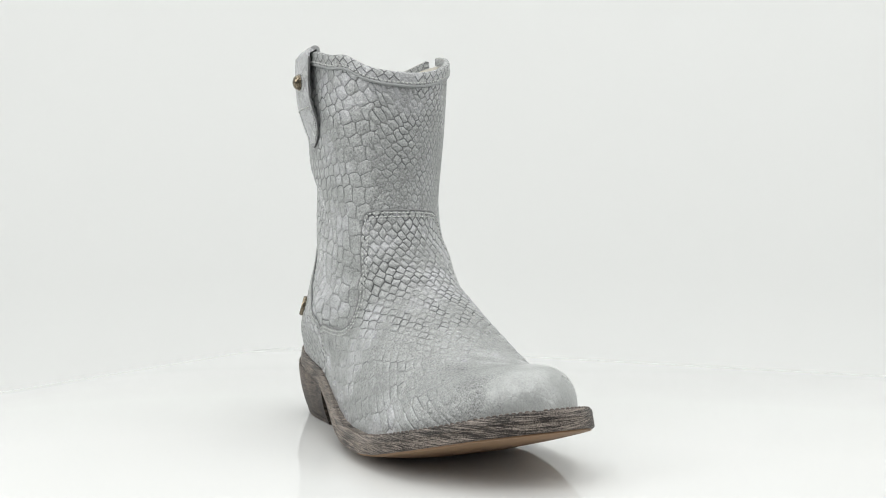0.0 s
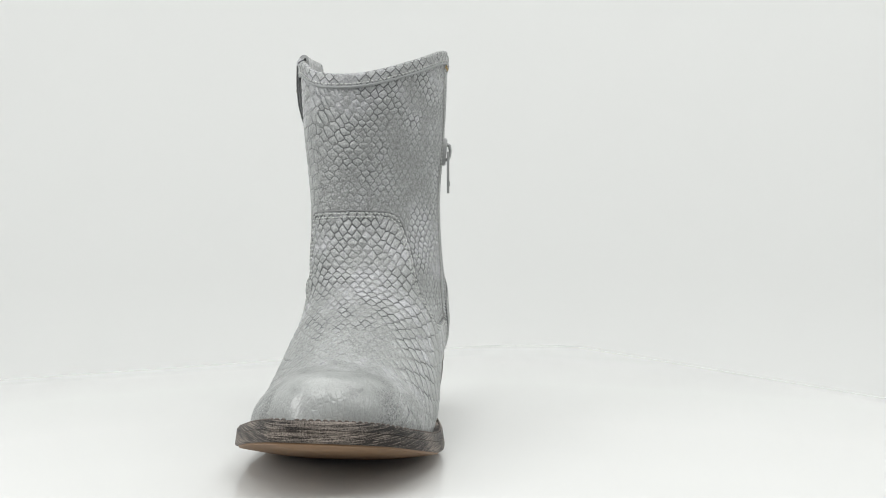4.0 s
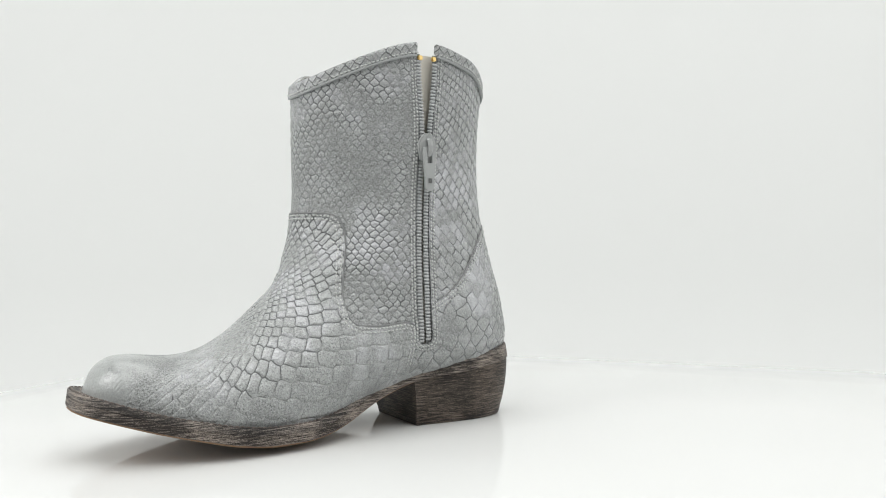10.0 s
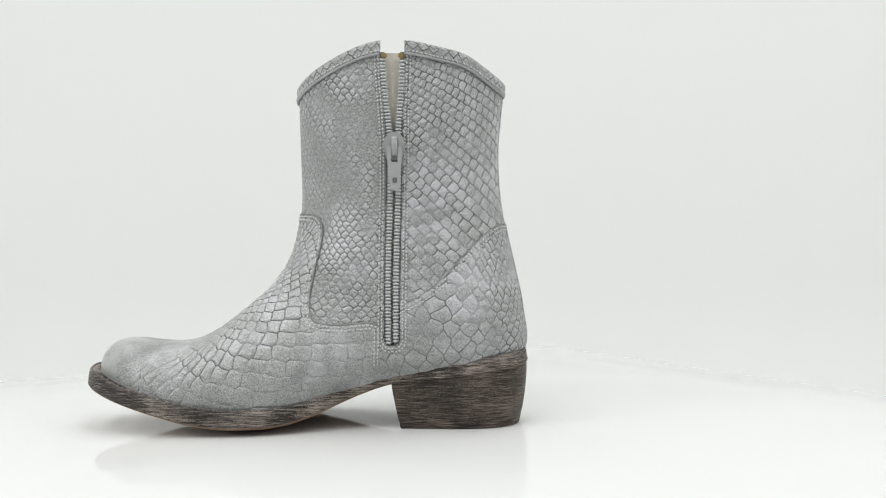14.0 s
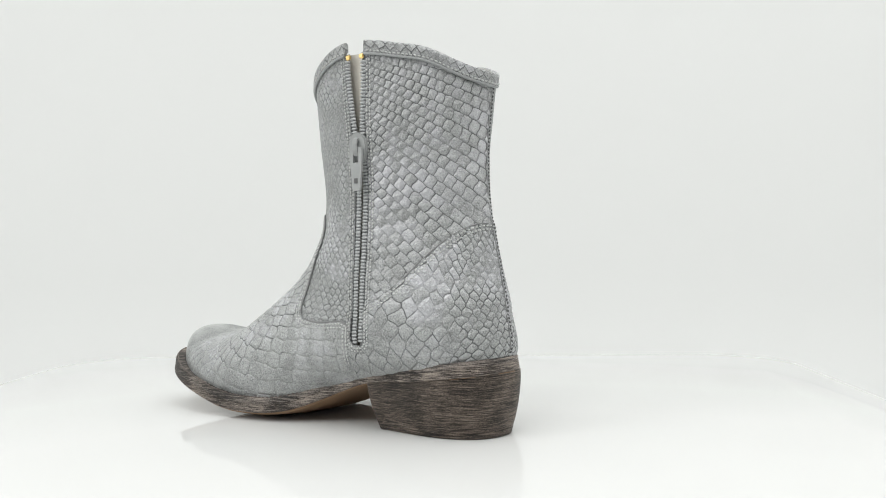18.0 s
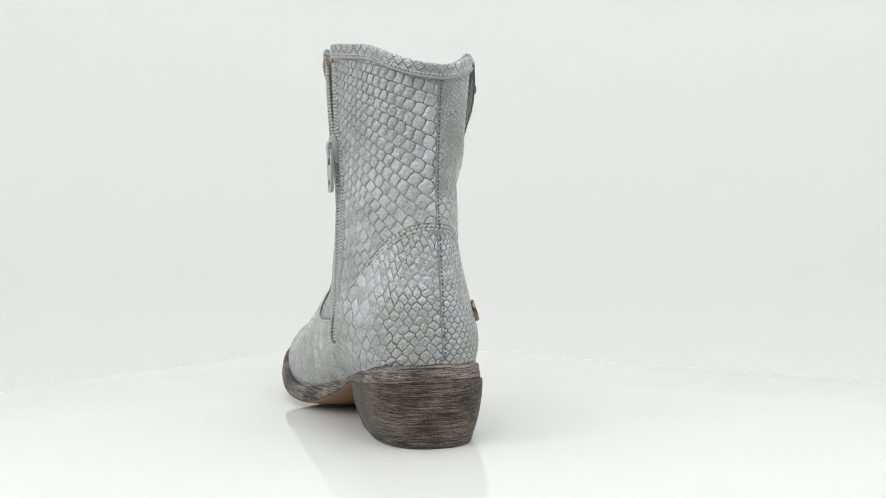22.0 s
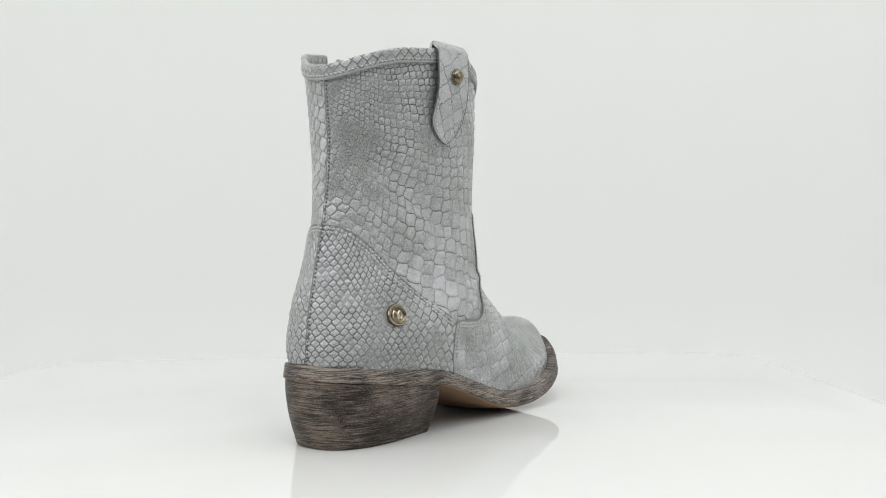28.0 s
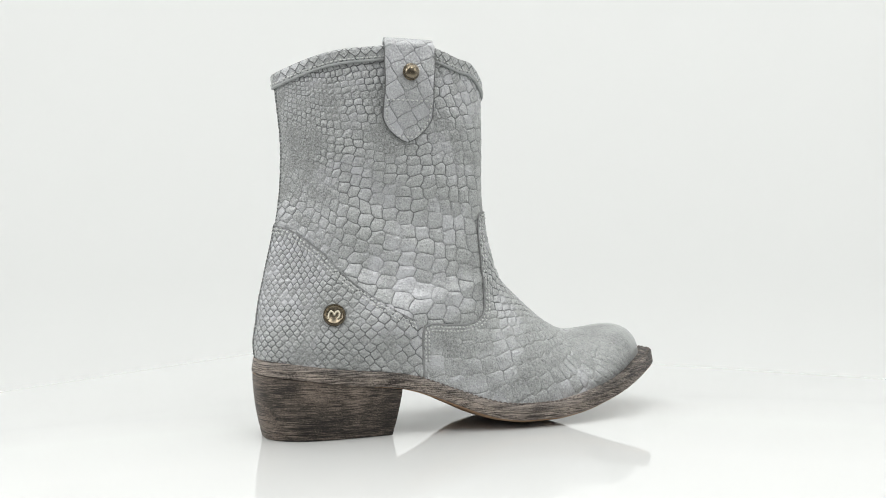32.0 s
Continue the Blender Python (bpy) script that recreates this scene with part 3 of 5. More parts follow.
# outer side: small scales at the back, broad plates in front; on the inner front small ones again
SIDE_NET = fan(SHAFTWARD, POS[..., 2] * 1.15, (205.0, 305.0), (90.0, 4.7))
SIDE_A = [-95, -10, 0, 12, 24]
SIDE_S = [4.9, 4.7, 5.0, 6.0, 8.0]
FRONT_NET = net_of(SHAFTWARD, POS[..., 2], 165.0, SIDE_A, SIDE_S)
ROUND = SHAFTWARD > 20 + 3 * np.sin(POS[..., 2] * 0.35)
SIDE_NET = tuple(np.where(ROUND, a, b) for a, b in zip(SIDE_NET, FRONT_NET))
NETS = {
    "vamp": net_of(AROUND_P, 0.75 * POS[..., 0] - 0.68 * POS[..., 2], 12.0, [-95, -62, -42, -22, 0, 22, 45, 62, 95], [13, 10.5, 7.6, 5.2, 4.6, 5.2, 7.2, 10, 13.5]),
    "outer_shaft": SIDE_NET,
    "back_shaft": BACK_NET,
    "inner_counter": net_of(HEELWARD, POS[..., 2], 80.0, [0, 30, 60, 110], [4.9, 5.9, 9.1, 12.2], 1.1),
    "outer_counter": net_of(-HEELWARD, POS[..., 2], 70.0, [-125, -95, -65, 0], [8.7, 6.8, 4.9, 4.3], 0.95),
}
LOOSE = {"vamp": 0.07, "outer_shaft": 0.1, "back_shaft": 0.06, "inner_counter": 0.11, "outer_counter": 0.06}


def shaken(u, v, loose):
    """The lattice, pushed about so that no two scales are quite alike."""
    a = np.sin(2.3 * u + 1.1 * v + 0.4) + np.sin(3.9 * v - 1.7 * u + 2.1) + 0.7 * np.sin(4.1 * u + 2.3 * v + 4.0) + 3.0 * np.sin(0.45 * u - 0.6 * v)
    b = np.sin(2.0 * v - 1.3 * u + 1.9) + np.sin(4.3 * u + 1.5 * v + 0.7) + 0.7 * np.sin(3.9 * v - 2.7 * u + 5.2) + 3.0 * np.sin(0.5 * v + 0.55 * u + 1.0)
    return u + loose * a * 0.55, v + loose * b * 0.55


NETS = {k: (*shaken(u, v, LOOSE[k]), w) for k, (u, v, w) in NETS.items()}


def relief(name, u, v, size, kind):
    """Height of the embossing above the skin, in boot units: pillowed scales, each lifted at its lower edge, between pressed grooves."""
    seed, tall = SCALES[name]
    px, py = 0.84 * u + seed, 0.84 / tall * v + seed * 0.7
    best = []
    for shift in (0.0, 0.5):
        fx, fy = px - shift - np.round(px - shift), (py - shift - np.round(py - shift)) * tall
        best.append((fx, fy, fx * fx + fy * fy))
    first = best[0][2] <= best[1][2]
    fx, fy = np.where(first, best[0][0], best[1][0]), np.where(first, best[0][1], best[1][1])
    between = np.abs(best[0][2] - best[1][2]) * 0.5 / math.sqrt(0.25 + 0.25 * tall * tall)
    dist = np.minimum(between, 0.5 - np.abs(fx)) * size
    press = smooth(0.2, 0.95, kind)
    return press * (0.2 * smooth(0.0, 2.6, dist) - 0.3 * np.exp(-(dist / 0.75) ** 2) + 0.22 * np.clip(fy, -0.6, 0.6))


# kinds well above 1 also get the painted pale sheen
BLOBS = {
    "vamp": (0.5, lambda left: [(62, 125, 14, 16, 1.5), (80, 100, 13, 10, 1.0), (100, 82, 16, 9, 1.0), (128, 65, 18, 8, 0.7), (150, 58, 14, 9, 0.35), (176, 57, 14, 8, -0.7), (198, 50, 16, 16, -1.6)] +
             ([(66, 92, 12, 12, 1.2), (70, 78, 12, 9, 1.7), (95, 60, 14, 9, 1.8), (120, 47, 16, 8, 1.5), (50, 58, 16, 9, 0.7), (88, 34, 20, 12, 0.7), (30, 46, 16, 12, 0.7), (62, 40, 14, 10, 0.68), (130, 26, 18, 8, 0.7), (150, 40, 14, 12, 0.75), (172, 40, 14, 10, 0.55), (199, 38, 10, 14, -0.9)]
              if left else [(70, 85, 14, 14, 1.0), (45, 52, 16, 14, 0.65), (85, 42, 22, 16, 0.75), (115, 38, 18, 14, 0.8), (150, 40, 20, 14, 0.8), (176, 44, 14, 12, 0.7), (198, 40, 8, 12, -0.5)])),
    "outer_shaft": (0.4, lambda left: [(28, 228, 10, 8, 1.6), (25, 190, 20, 22, 0.42), (20, 114, 16, 18, 1.75), (30, 85, 18, 10, 0.6), (55, 205, 12, 16, 0.75), (69, 222, 9, 10, 1.7), (71, 190, 9, 22, 0.85), (70, 160, 8, 12, 0.55), (45, 165, 10, 20, 0.4)] if left else
                    [(66, 205, 8, 20, 1.0), (52, 205, 12, 22, 1.0), (30, 215, 12, 30, 0.75), (30, 150, 16, 34, 1.3), (10, 105, 24, 22, 1.9), (-12, 158, 16, 10, 1.7), (-32, 172, 14, 9, 1.8), (-40, 205, 18, 12, 0.85), (-62, 195, 12, 34, 0.3), (58, 185, 9, 16, 0.5), (52, 130, 10, 30, 0.6),
                     (-40, 232, 26, 7, 1.4), (-58, 160, 12, 16, 0.35), (-62, 145, 10, 8, 0.9), (-15, 125, 16, 12, 1.4), (-38, 128, 14, 10, 0.9)]),
    "back_shaft": (1.0, lambda left: [(-30, 215, 40, 30, 1.3), (-55, 205, 14, 24, 1.5), (-30, 160, 30, 12, 2.0), (-35, 132, 26, 10, 1.1), (-20, 100, 18, 12, 0.5), (-62, 160, 10, 16, 0.6), (-62, 142, 12, 8, 0.5)]),
    "inner_counter": (1.0, lambda left: [(-55, 108, 14, 12, 1.9), (-80, 90, 12, 40, 1.0), (-42, 84, 16, 14, 1.9), (-12, 62, 22, 18, 0.6), (-50, 58, 26, 9, 0.5), (-25, 85, 10, 10, 0.8)]),
    "outer_counter": (1.0, lambda left: [(-76, 98, 12, 22, 2.0), (-50, 85, 20, 20, 1.1), (-20, 65, 20, 16, 0.9), (5, 52, 12, 14, 1.2), (-60, 56, 26, 6, 0.6)]),
}


def panel(name, keep, lift, thick, mat, skin, label=""):
    """Solid leather panel from the cells marked in keep, its outer face lifted above the loft."""
    cells = np.argwhere(keep)
    a, b = cells[:, 0], cells[:, 1]
    c = (b + 1) % NA
    quads = np.stack([a * NA + b, a * NA + c, (a + 1) * NA + c, (a + 1) * NA + b], 1)
    used = np.unique(quads)
    back = np.full(NS * NA, -1)
    back[used] = np.arange(len(used))
    q = back[quads]
    p, n = POS.reshape(-1, 3)[used], NRM.reshape(-1, 3)[used]
    m = len(used)
    v, high = None, np.zeros(m)
    if name in BLOBS:
        base, spots = BLOBS[name]
        side = (used % NA).astype(float) - HALF
        mixing = np.where(np.abs(side) < 21, smooth(-21, 21, side), side >= 0)       # soft change over the front ridge
        v = cell_field(p, base, spots(True)) * (1 - mixing) + cell_field(p, base, spots(False)) * mixing
    if name in NETS:
        nu, nv, size = (a.ravel()[used] for a in NETS[name])
        high = relief(name, nu, nv, size, v) * smooth(7.5, 11, at(ROW, PI, PJ).ravel()[used])
    verts = np.concatenate([local(p + n * (lift + high)[:, None]), local(p + n * (lift - thick))])
    edges = {}
    for f in q.tolist():
        for e in zip(f, f[1:] + f[:1]):
            if (e[1], e[0]) in edges:
                del edges[(e[1], e[0])]
            else:
                edges[e] = 1
    rim = [(e[1], e[0], e[0] + m, e[1] + m) for e in edges]
    faces = q.tolist() + (q[:, ::-1] + m).tolist() + rim
    uv = skin.reshape(-1, 2)[used]
    me = mesh_of(name, verts, faces, mat, True, np.concatenate([uv, uv]))
    if name in NETS:
        lay_scales(me, np.tile(np.stack([nu, nv], 1), (2, 1)), np.tile(size, 2))
        me.attributes.new("cell", "FLOAT", "POINT").data.foreach_set("value", np.concatenate([v, v]).astype(np.float32))
    me.materials.append(M_EDGE)
    me.polygons.foreach_set("material_index", [0] * (2 * len(q)) + [1] * len(rim))
    me.set_sharp_from_angle(angle=radians(50))
    ob = new(name, me)
    ob.parent = BOOT
    return tagged(ob, label) if label else ob


CI, CJ = np.meshgrid(np.arange(NS - 1), np.arange(NA), indexing="ij")


def middle(fld):
    k = (CJ + 1) % NA
    return (fld[CI, CJ] + fld[CI, k] + fld[CI + 1, CJ] + fld[CI + 1, k]) / 4


# fields again at the moved points
MX, MZ = POS[..., 0], POS[..., 2]
E_VAMP = middle(np.where(ON_LEFT, inside(VAMP_L, MX, MZ), inside(VAMP_R, MX, MZ)))
E_COUNT = middle(np.where(ON_LEFT, inside(COUNT_L, MX, MZ), inside(COUNT_R, MX, MZ)))
E_SLIT = middle(np.where(ON_LEFT, inside(SLIT, MX, MZ), FAR))
LEFT_CELL = CJ < HALF
CELL_X = middle(MX)
CELL_Z = middle(MZ)
solid = E_SLIT > 0
vamp = solid & (E_VAMP < 0)
count = solid & ~vamp & (E_COUNT < 0)
shaft = solid & ~vamp & ~count
behind_zip = LEFT_CELL & (CELL_X < zip_mid(CELL_Z))


def build_upper():
    panel("vamp", vamp, 0.9, 1.5, M_VAMP, SKIN_V, "embossed grey leather vamp with tongue-shaped top")
    panel("inner_counter", count & LEFT_CELL, 0.8, 1.5, M_COUNTER, SKIN_B)
    panel("outer_counter", count & ~LEFT_CELL, 0.8, 1.5, M_COUNTER, SKIN_B)
    panel("back_shaft", shaft & behind_zip, 0.0, 1.5, M_BACK, SKIN_B)
    panel("outer_shaft", shaft & ~behind_zip, 0.0, 1.5, M_OUTER, SKIN_F)
    # pieces under the overlapping edges keep the shell closed
    inner = (CELL_Z > 30) & (E_SLIT > 2.0)
    panel("lining", inner, -1.9, 0.9, M_LINING, SKIN_F, "pale fabric lining")


build_upper()


def toe_cap():
    """Small rounded closing piece at the very tip of the upper, behind the welt."""
    end, nr = GRID[-1], NORM[-1]
    mid = end.mean(axis=0) + np.array([1.2, 0, 0])
    verts = [local(v + n * 0.9) for v, n in zip(end, nr)] + [local(v * 0.5 + mid * 0.5 + n * 0.6 + np.array([0.5, 0, 0])) for v, n in zip(end, nr)] + [local(mid + np.array([0.4, 0, 0]))]
    faces = [(j, (j + 1) % NA, NA + (j + 1) % NA, NA + j) for j in range(NA)] + [(NA + j, NA + (j + 1) % NA, 2 * NA) for j in range(NA)]
    uv = [(v[1], 0.7 * v[0] - 0.7 * v[2]) for v in verts]
    ob = piece("toe_tip", verts, faces, M_VAMP, BOOT, uvs=uv)
    att = ob.data.attributes.new("cell", "FLOAT", "POINT")
    att.data.foreach_set("value", [-0.9] * len(verts))
    lay_scales(ob.data, np.array(uv) / (7 * K), [7.0] * len(verts))


toe_cap()


# ---- sole and heel ----
SOLE_X = [-87.2, -82.6, -71.8, -50, -30, 0, 30, 60, 84, 110, 140, 165, 185, 199.8, 209, 212.6, 213.8]
SOLE_L = [-0.3, 19.3, 31.8, 38.3, 39.6, 38.1, 41, 52.6, 61.5, 66.3, 67.5, 65.1, 58.9, 48.7, 36.6, 25, 11.4]
SOLE_R = [-0.3, -16.6, -28, -35.5, -38.2, -39.4, -41.9, -45.9, -48, -48, -44, -35.3, -22.9, -10.9, -2.2, 2.6, 11.4]
BASE_X = [-90, -62, -35, -12, 4, 21, 40, 55, 70, 85, 103, 125, 150, 169, 194, 220]
BASE_Z = [41, 37.5, 34, 31.8, 29.5, 24, 16.2, 10.2, 6.2, 4.7, 4.8, 7.3, 13.2, 18.2, 25.2, 31.8]
CROWN_Z = [0, 0, 0, 0, 0.4, 1, 2, 3, 3.8, 4.4, 4.7, 4.6, 3.8, 3.2, 2.4, 2]      # the tread swells below the edge


def sole_z(x):
    return spline(BASE_X, BASE_Z, x)


def sole_top(x):
    return sole_z(x) + 10.4 + 1.0 * smooth(20, 60, x) - 0.5 * smooth(120, 160, x) + 0.9 * smooth(170, 205, x) + 0.4 * smooth(-40, -80, x)


def half_lines(xs, l, r, n):
    """Left and right lines of a closed plan, sampled closely at both ends."""
    xs = np.array(xs, float)
    m, h = (xs[0] + xs[-1]) / 2, (xs[-1] - xs[0]) / 2
    ph = np.arccos(np.clip((m - xs) / h, -1, 1))
    u = np.linspace(0, math.pi, n)
    return m - h * np.cos(u), catmull(ph, l, u), catmull(ph, r, u)


def slab(name, rings, mat, parent, label="", sharp=35):
    """Closed body from stacked plan rings; the first and last are capped by strips from side to side."""
    n = len(rings[0]) // 2
    verts, faces = np.concatenate(rings), []
    N = 2 * n
    for i in range(len(rings) - 1):
        for j in range(N):
            k = (j + 1) % N
            faces.append((i * N + j, i * N + k, (i + 1) * N + k, (i + 1) * N + j))
    for i, rev in ((0, True), (len(rings) - 1, False)):
        for j in range(n - 1):
            f = (i * N + j, i * N + j + 1, i * N + N - 2 - j, i * N + N - 1 - j)
            faces.append(f[::-1] if rev else f)
    bm = bmesh.new()
    vs = [bm.verts.new(local(v)) for v in verts]
    for f in faces:
        if len(set(f)) > 2:
            try:
                bm.faces.new([vs[k] for k in f])
            except ValueError:
                pass
    bmesh.ops.remove_doubles(bm, verts=bm.verts, dist=1e-6)
    return part(name, bm, mat, parent, label, sharp)


def ring(x, yl, yr, inset, zf):
    """Plan ring: left line towards the toe, right line back, moved inwards by inset."""
    p = np.concatenate([np.stack([x, yl], 1), np.stack([x, yr], 1)[::-1]])
    c = np.array([[40.0, 5.0]])
    nxt, prv = np.roll(p, -2, 0), np.roll(p, 2, 0)
    t = nxt - prv
    nn = np.stack([-t[:, 1], t[:, 0]], 1)
    nn /= np.linalg.norm(nn, axis=1, keepdims=True) + 1e-9
    nn *= np.sign(np.sum(nn * (p - c), 1)).mean()
    nn = np.where(np.sum(nn * nn, 1, keepdims=True) < 0.5, 0, nn)
    q = p - nn * np.asarray(inset).reshape(-1, 1) if np.ndim(inset) else p - nn * inset
    return np.concatenate([q, zf(q[:, 0])[:, None]], 1)


def build_sole():
    x, yl, yr = half_lines(SOLE_X, SOLE_L, SOLE_R, 150)
    low = lambda f: (lambda v: sole_z(v) + f * (sole_top(v) - sole_z(v)))
    outs = [ring(x, yl, yr, i, low(f)) for i, f in ((2.6, 0.08), (0.6, 0.09), (0.05, 0.14), (0.0, 0.22), (0.35, 0.42), (0.6, 0.60))]
    slab("outsole", outs, M_SOLE, BOOT, "dark stained leather outsole edge, worn pale in streaks")
    welt = [ring(x, yl, yr, i, low(f)) for i, f in ((1.1, 0.60), (0.75, 0.62), (0.85, 0.74), (1.1, 0.90), (1.7, 0.98), (2.8, 1.0), (8.0, 0.98))]
    slab("welt", welt, M_WELT, BOOT, "dark stained welt")
    crown = lambda v: spline(BASE_X, CROWN_Z, v) - 3.0 * (1 - smooth(-2, 8, v))      # the tread ends above the heel
    mid = (yl + yr) / 2
    tread = [ring(x, yl, yr, 1.6, lambda v: low(0.10)(v) + 2.5 * (1 - smooth(-2, 8, v)))]
    for k in (0.955, 0.9, 0.75, 0.55, 0.3):
        xs = 62 + (x - 62) * (0.93 + 0.07 * k)
        fall = (1 - k * k) / 0.91
        tread.append(ring(xs, mid + (yl - mid) * k, mid + (yr - mid) * k, 0.0, lambda v, fall=fall: sole_z(v) + 0.25 - crown(v) * fall))
    slab("tread", tread[::-1], M_OUTSOLE, BOOT, "tan leather tread under the sole")


def heel_plan(x0, x1, l, r):
    """U-shaped plan, flat and slightly hollow at the breast."""
    u = np.linspace(0, math.pi / 2, 26)
    x = np.concatenate([x0 + (x1 - x0) * (1 - np.cos(u)) * 0.62, np.linspace(x0 + (x1 - x0) * 0.62, x1, 16)[1:]])
    k = np.clip((x - x0) / ((x1 - x0) * 0.62), 0, 1)
    s = np.clip(1 - (1 - k) ** 2.5, 0, 1) ** 0.42
    taper = 1 - 0.03 * smooth(0.62, 1.0, (x - x0) / (x1 - x0))
    return x, l * s * taper, r * s * taper


def build_heel():
    rows = []
    for f in np.linspace(0, 1, 13):
        g = 1 - (1 - f) ** 2.0
        x0 = -80.8 - 5.7 * g
        x1 = -3.2 + 4.9 * f
        wide = 0.79 + 0.21 * (1 - (1 - f) ** 1.9)
        l, r = 38.8 * wide, -37.7 * wide
        x, yl, yr = heel_plan(x0, x1, l, r)
        rows.append((f, x, yl, yr))

    def rings(lo, hi, edge):
        out = []
        for f in np.linspace(lo, hi, 11):
            k = f * 12
            i = min(int(k), 11)
            s = k - i
            x, yl, yr = (rows[i][c] * (1 - s) + rows[i + 1][c] * s for c in (1, 2, 3))
            inset = (1.1 if f == 0.0 else edge) if f in (lo, hi) else 0.0
            out.append(ring(x, yl, yr, inset, lambda v, f=f: f * (sole_z(v) + 1.0)))
        return out
    slab("heel_block", rings(0.125, 1.0, 0.25), M_HEEL, BOOT, "stacked leather heel, dark stained and sanded", 50)
    slab("top_lift", rings(0.0, 0.122, 0.35), M_HEEL, BOOT, "worn heel lift", 50)


build_sole()
build_heel()


# ---- lines on the upper: contours, stitches, cords ----
def contour(field, level, allow):
    """Chains of grid places (row, column) along which field equals level, through allowed cells."""
    f = field - level
    links = {}

    def cross(a, b):
        va, vb = f[a[0], a[1] % NA], f[b[0], b[1] % NA]
        if (va < 0) == (vb < 0):
            return None
        s = va / (va - vb)
        return ((a[0], a[1] % NA, b[0] - a[0]), (a[0] + s * (b[0] - a[0]), a[1] + s * (b[1] - a[1])))
    places = {}
    sign = f < 0
    mixed = (sign[:-1] != sign[1:]) | (sign[:-1] != np.roll(sign, -1, 1)[:-1]) | (sign[:-1] != np.roll(sign, -1, 1)[1:])
    for i, j in np.argwhere(mixed & allow):
        hits = [h for h in (cross((i, j), (i, j + 1)), cross((i, j), (i + 1, j)), cross((i + 1, j), (i + 1, j + 1)), cross((i, j + 1), (i + 1, j + 1))) if h]
        if len(hits) != 2:
            continue
        for k, p in hits:
            places.setdefault(k, p)
        links.setdefault(hits[0][0], []).append(hits[1][0])
        links.setdefault(hits[1][0], []).append(hits[0][0])
    chains, seen = [], set()
    for start in sorted(links, key=lambda k: len(links[k])):
        if start in seen:
            continue
        chain, k = [], start
        while k is not None and k not in seen:
            seen.add(k)
            chain.append(places[k])
            k = next((m for m in links[k] if m not in seen), None)
        chains.append(np.array(chain))
    return sorted(chains, key=len, reverse=True)


def on_skin(chain, lift):
    """World-free points and normals of a chain, lifted above the loft."""
    i, j = chain[:, 0], chain[:, 1]
    n = at(NORM, i, j)
    n /= np.linalg.norm(n, axis=1, keepdims=True)
    return at(GRID, i, j) + n * lift, n


def even(p, n, gap):
    d = np.concatenate([[0], np.cumsum(np.linalg.norm(np.diff(p, axis=0), axis=1))])
    count = max(2, int(d[-1] / gap))
    u = np.linspace(0, d[-1], count)
    q = np.stack([np.interp(u, d, p[:, k]) for k in range(3)], 1)
    m = np.stack([np.interp(u, d, n[:, k]) for k in range(3)], 1)
    return q, m / np.linalg.norm(m, axis=1, keepdims=True)


def soften(p, times):
    for _ in range(times):
        q = p.copy()
        q[1:-1] = p[1:-1] * 0.5 + (p[:-2] + p[2:]) * 0.25
        p = q
    return p


def stitch_row(name, p, n, mat, label="", gap=2.6, length=1.85, wide=0.5, high=0.5):
    """A row of short thread stitches, each a small rounded bar lying along the line."""
    q, m = even(p, n, gap)
    rng = random.Random(len(p))
    verts, faces = [], []
    for k in range(len(q) - 1):
        t = q[k + 1] - q[k]
        t /= np.linalg.norm(t) + 1e-9
        s = np.cross(m[k], t)
        t = t + s * rng.uniform(-0.10, 0.10)
        c = q[k] + s * rng.uniform(-0.10, 0.10)
        ln = length * rng.uniform(0.85, 1.08)
        b = len(verts)
        for a, w, h0, h1 in ((-0.5, 0.55, -0.3, 0.05), (-0.25, 1.0, -0.3, 1.0), (0.25, 1.0, -0.3, 1.0), (0.5, 0.55, -0.3, 0.05)):
            for sw, h in ((-1, h0), (-0.8, h1), (0.8, h1), (1, h0)):
                verts.append(local(c + t * ln * a + s * wide * w * sw + m[k] * high * h))
        for r in range(3):
            for e in range(4):
                f = (e + 1) % 4
                faces.append((b + r * 4 + e, b + r * 4 + f, b + r * 4 + 4 + f, b + r * 4 + 4 + e))
        faces += [(b + 3, b + 2, b + 1, b), (b + 12, b + 13, b + 14, b + 15)]
    ob = piece(name, verts, faces, mat, BOOT, label)
    tagged(ob, kind="stuff")
    return ob


def cord(name, p, n, radius, mat, parent, label="", flat=1.0, sides=8):
    """A thin round cord along a line."""
    t = np.gradient(p, axis=0)
    t /= np.linalg.norm(t, axis=1, keepdims=True) + 1e-9
    s = np.cross(n, t)
    verts, faces = [], []
    for k in range(len(p)):
        for e in range(sides):
            a = 2 * math.pi * e / sides
            verts.append(local(p[k] + s[k] * radius * math.cos(a) + n[k] * radius * flat * math.sin(a)))
    for k in range(len(p) - 1):
        for e in range(sides):
            f = (e + 1) % sides
            faces.append((k * sides + e, k * sides + f, (k + 1) * sides + f, (k + 1) * sides + e))
    faces += [tuple(range(sides))[::-1], tuple(range((len(p) - 1) * sides, len(p) * sides))]
    return piece(name, verts, faces, mat, parent, label)


NOT_SLIT = middle(D_SLIT) > 0.6
HIGH = CELL_Z > 34


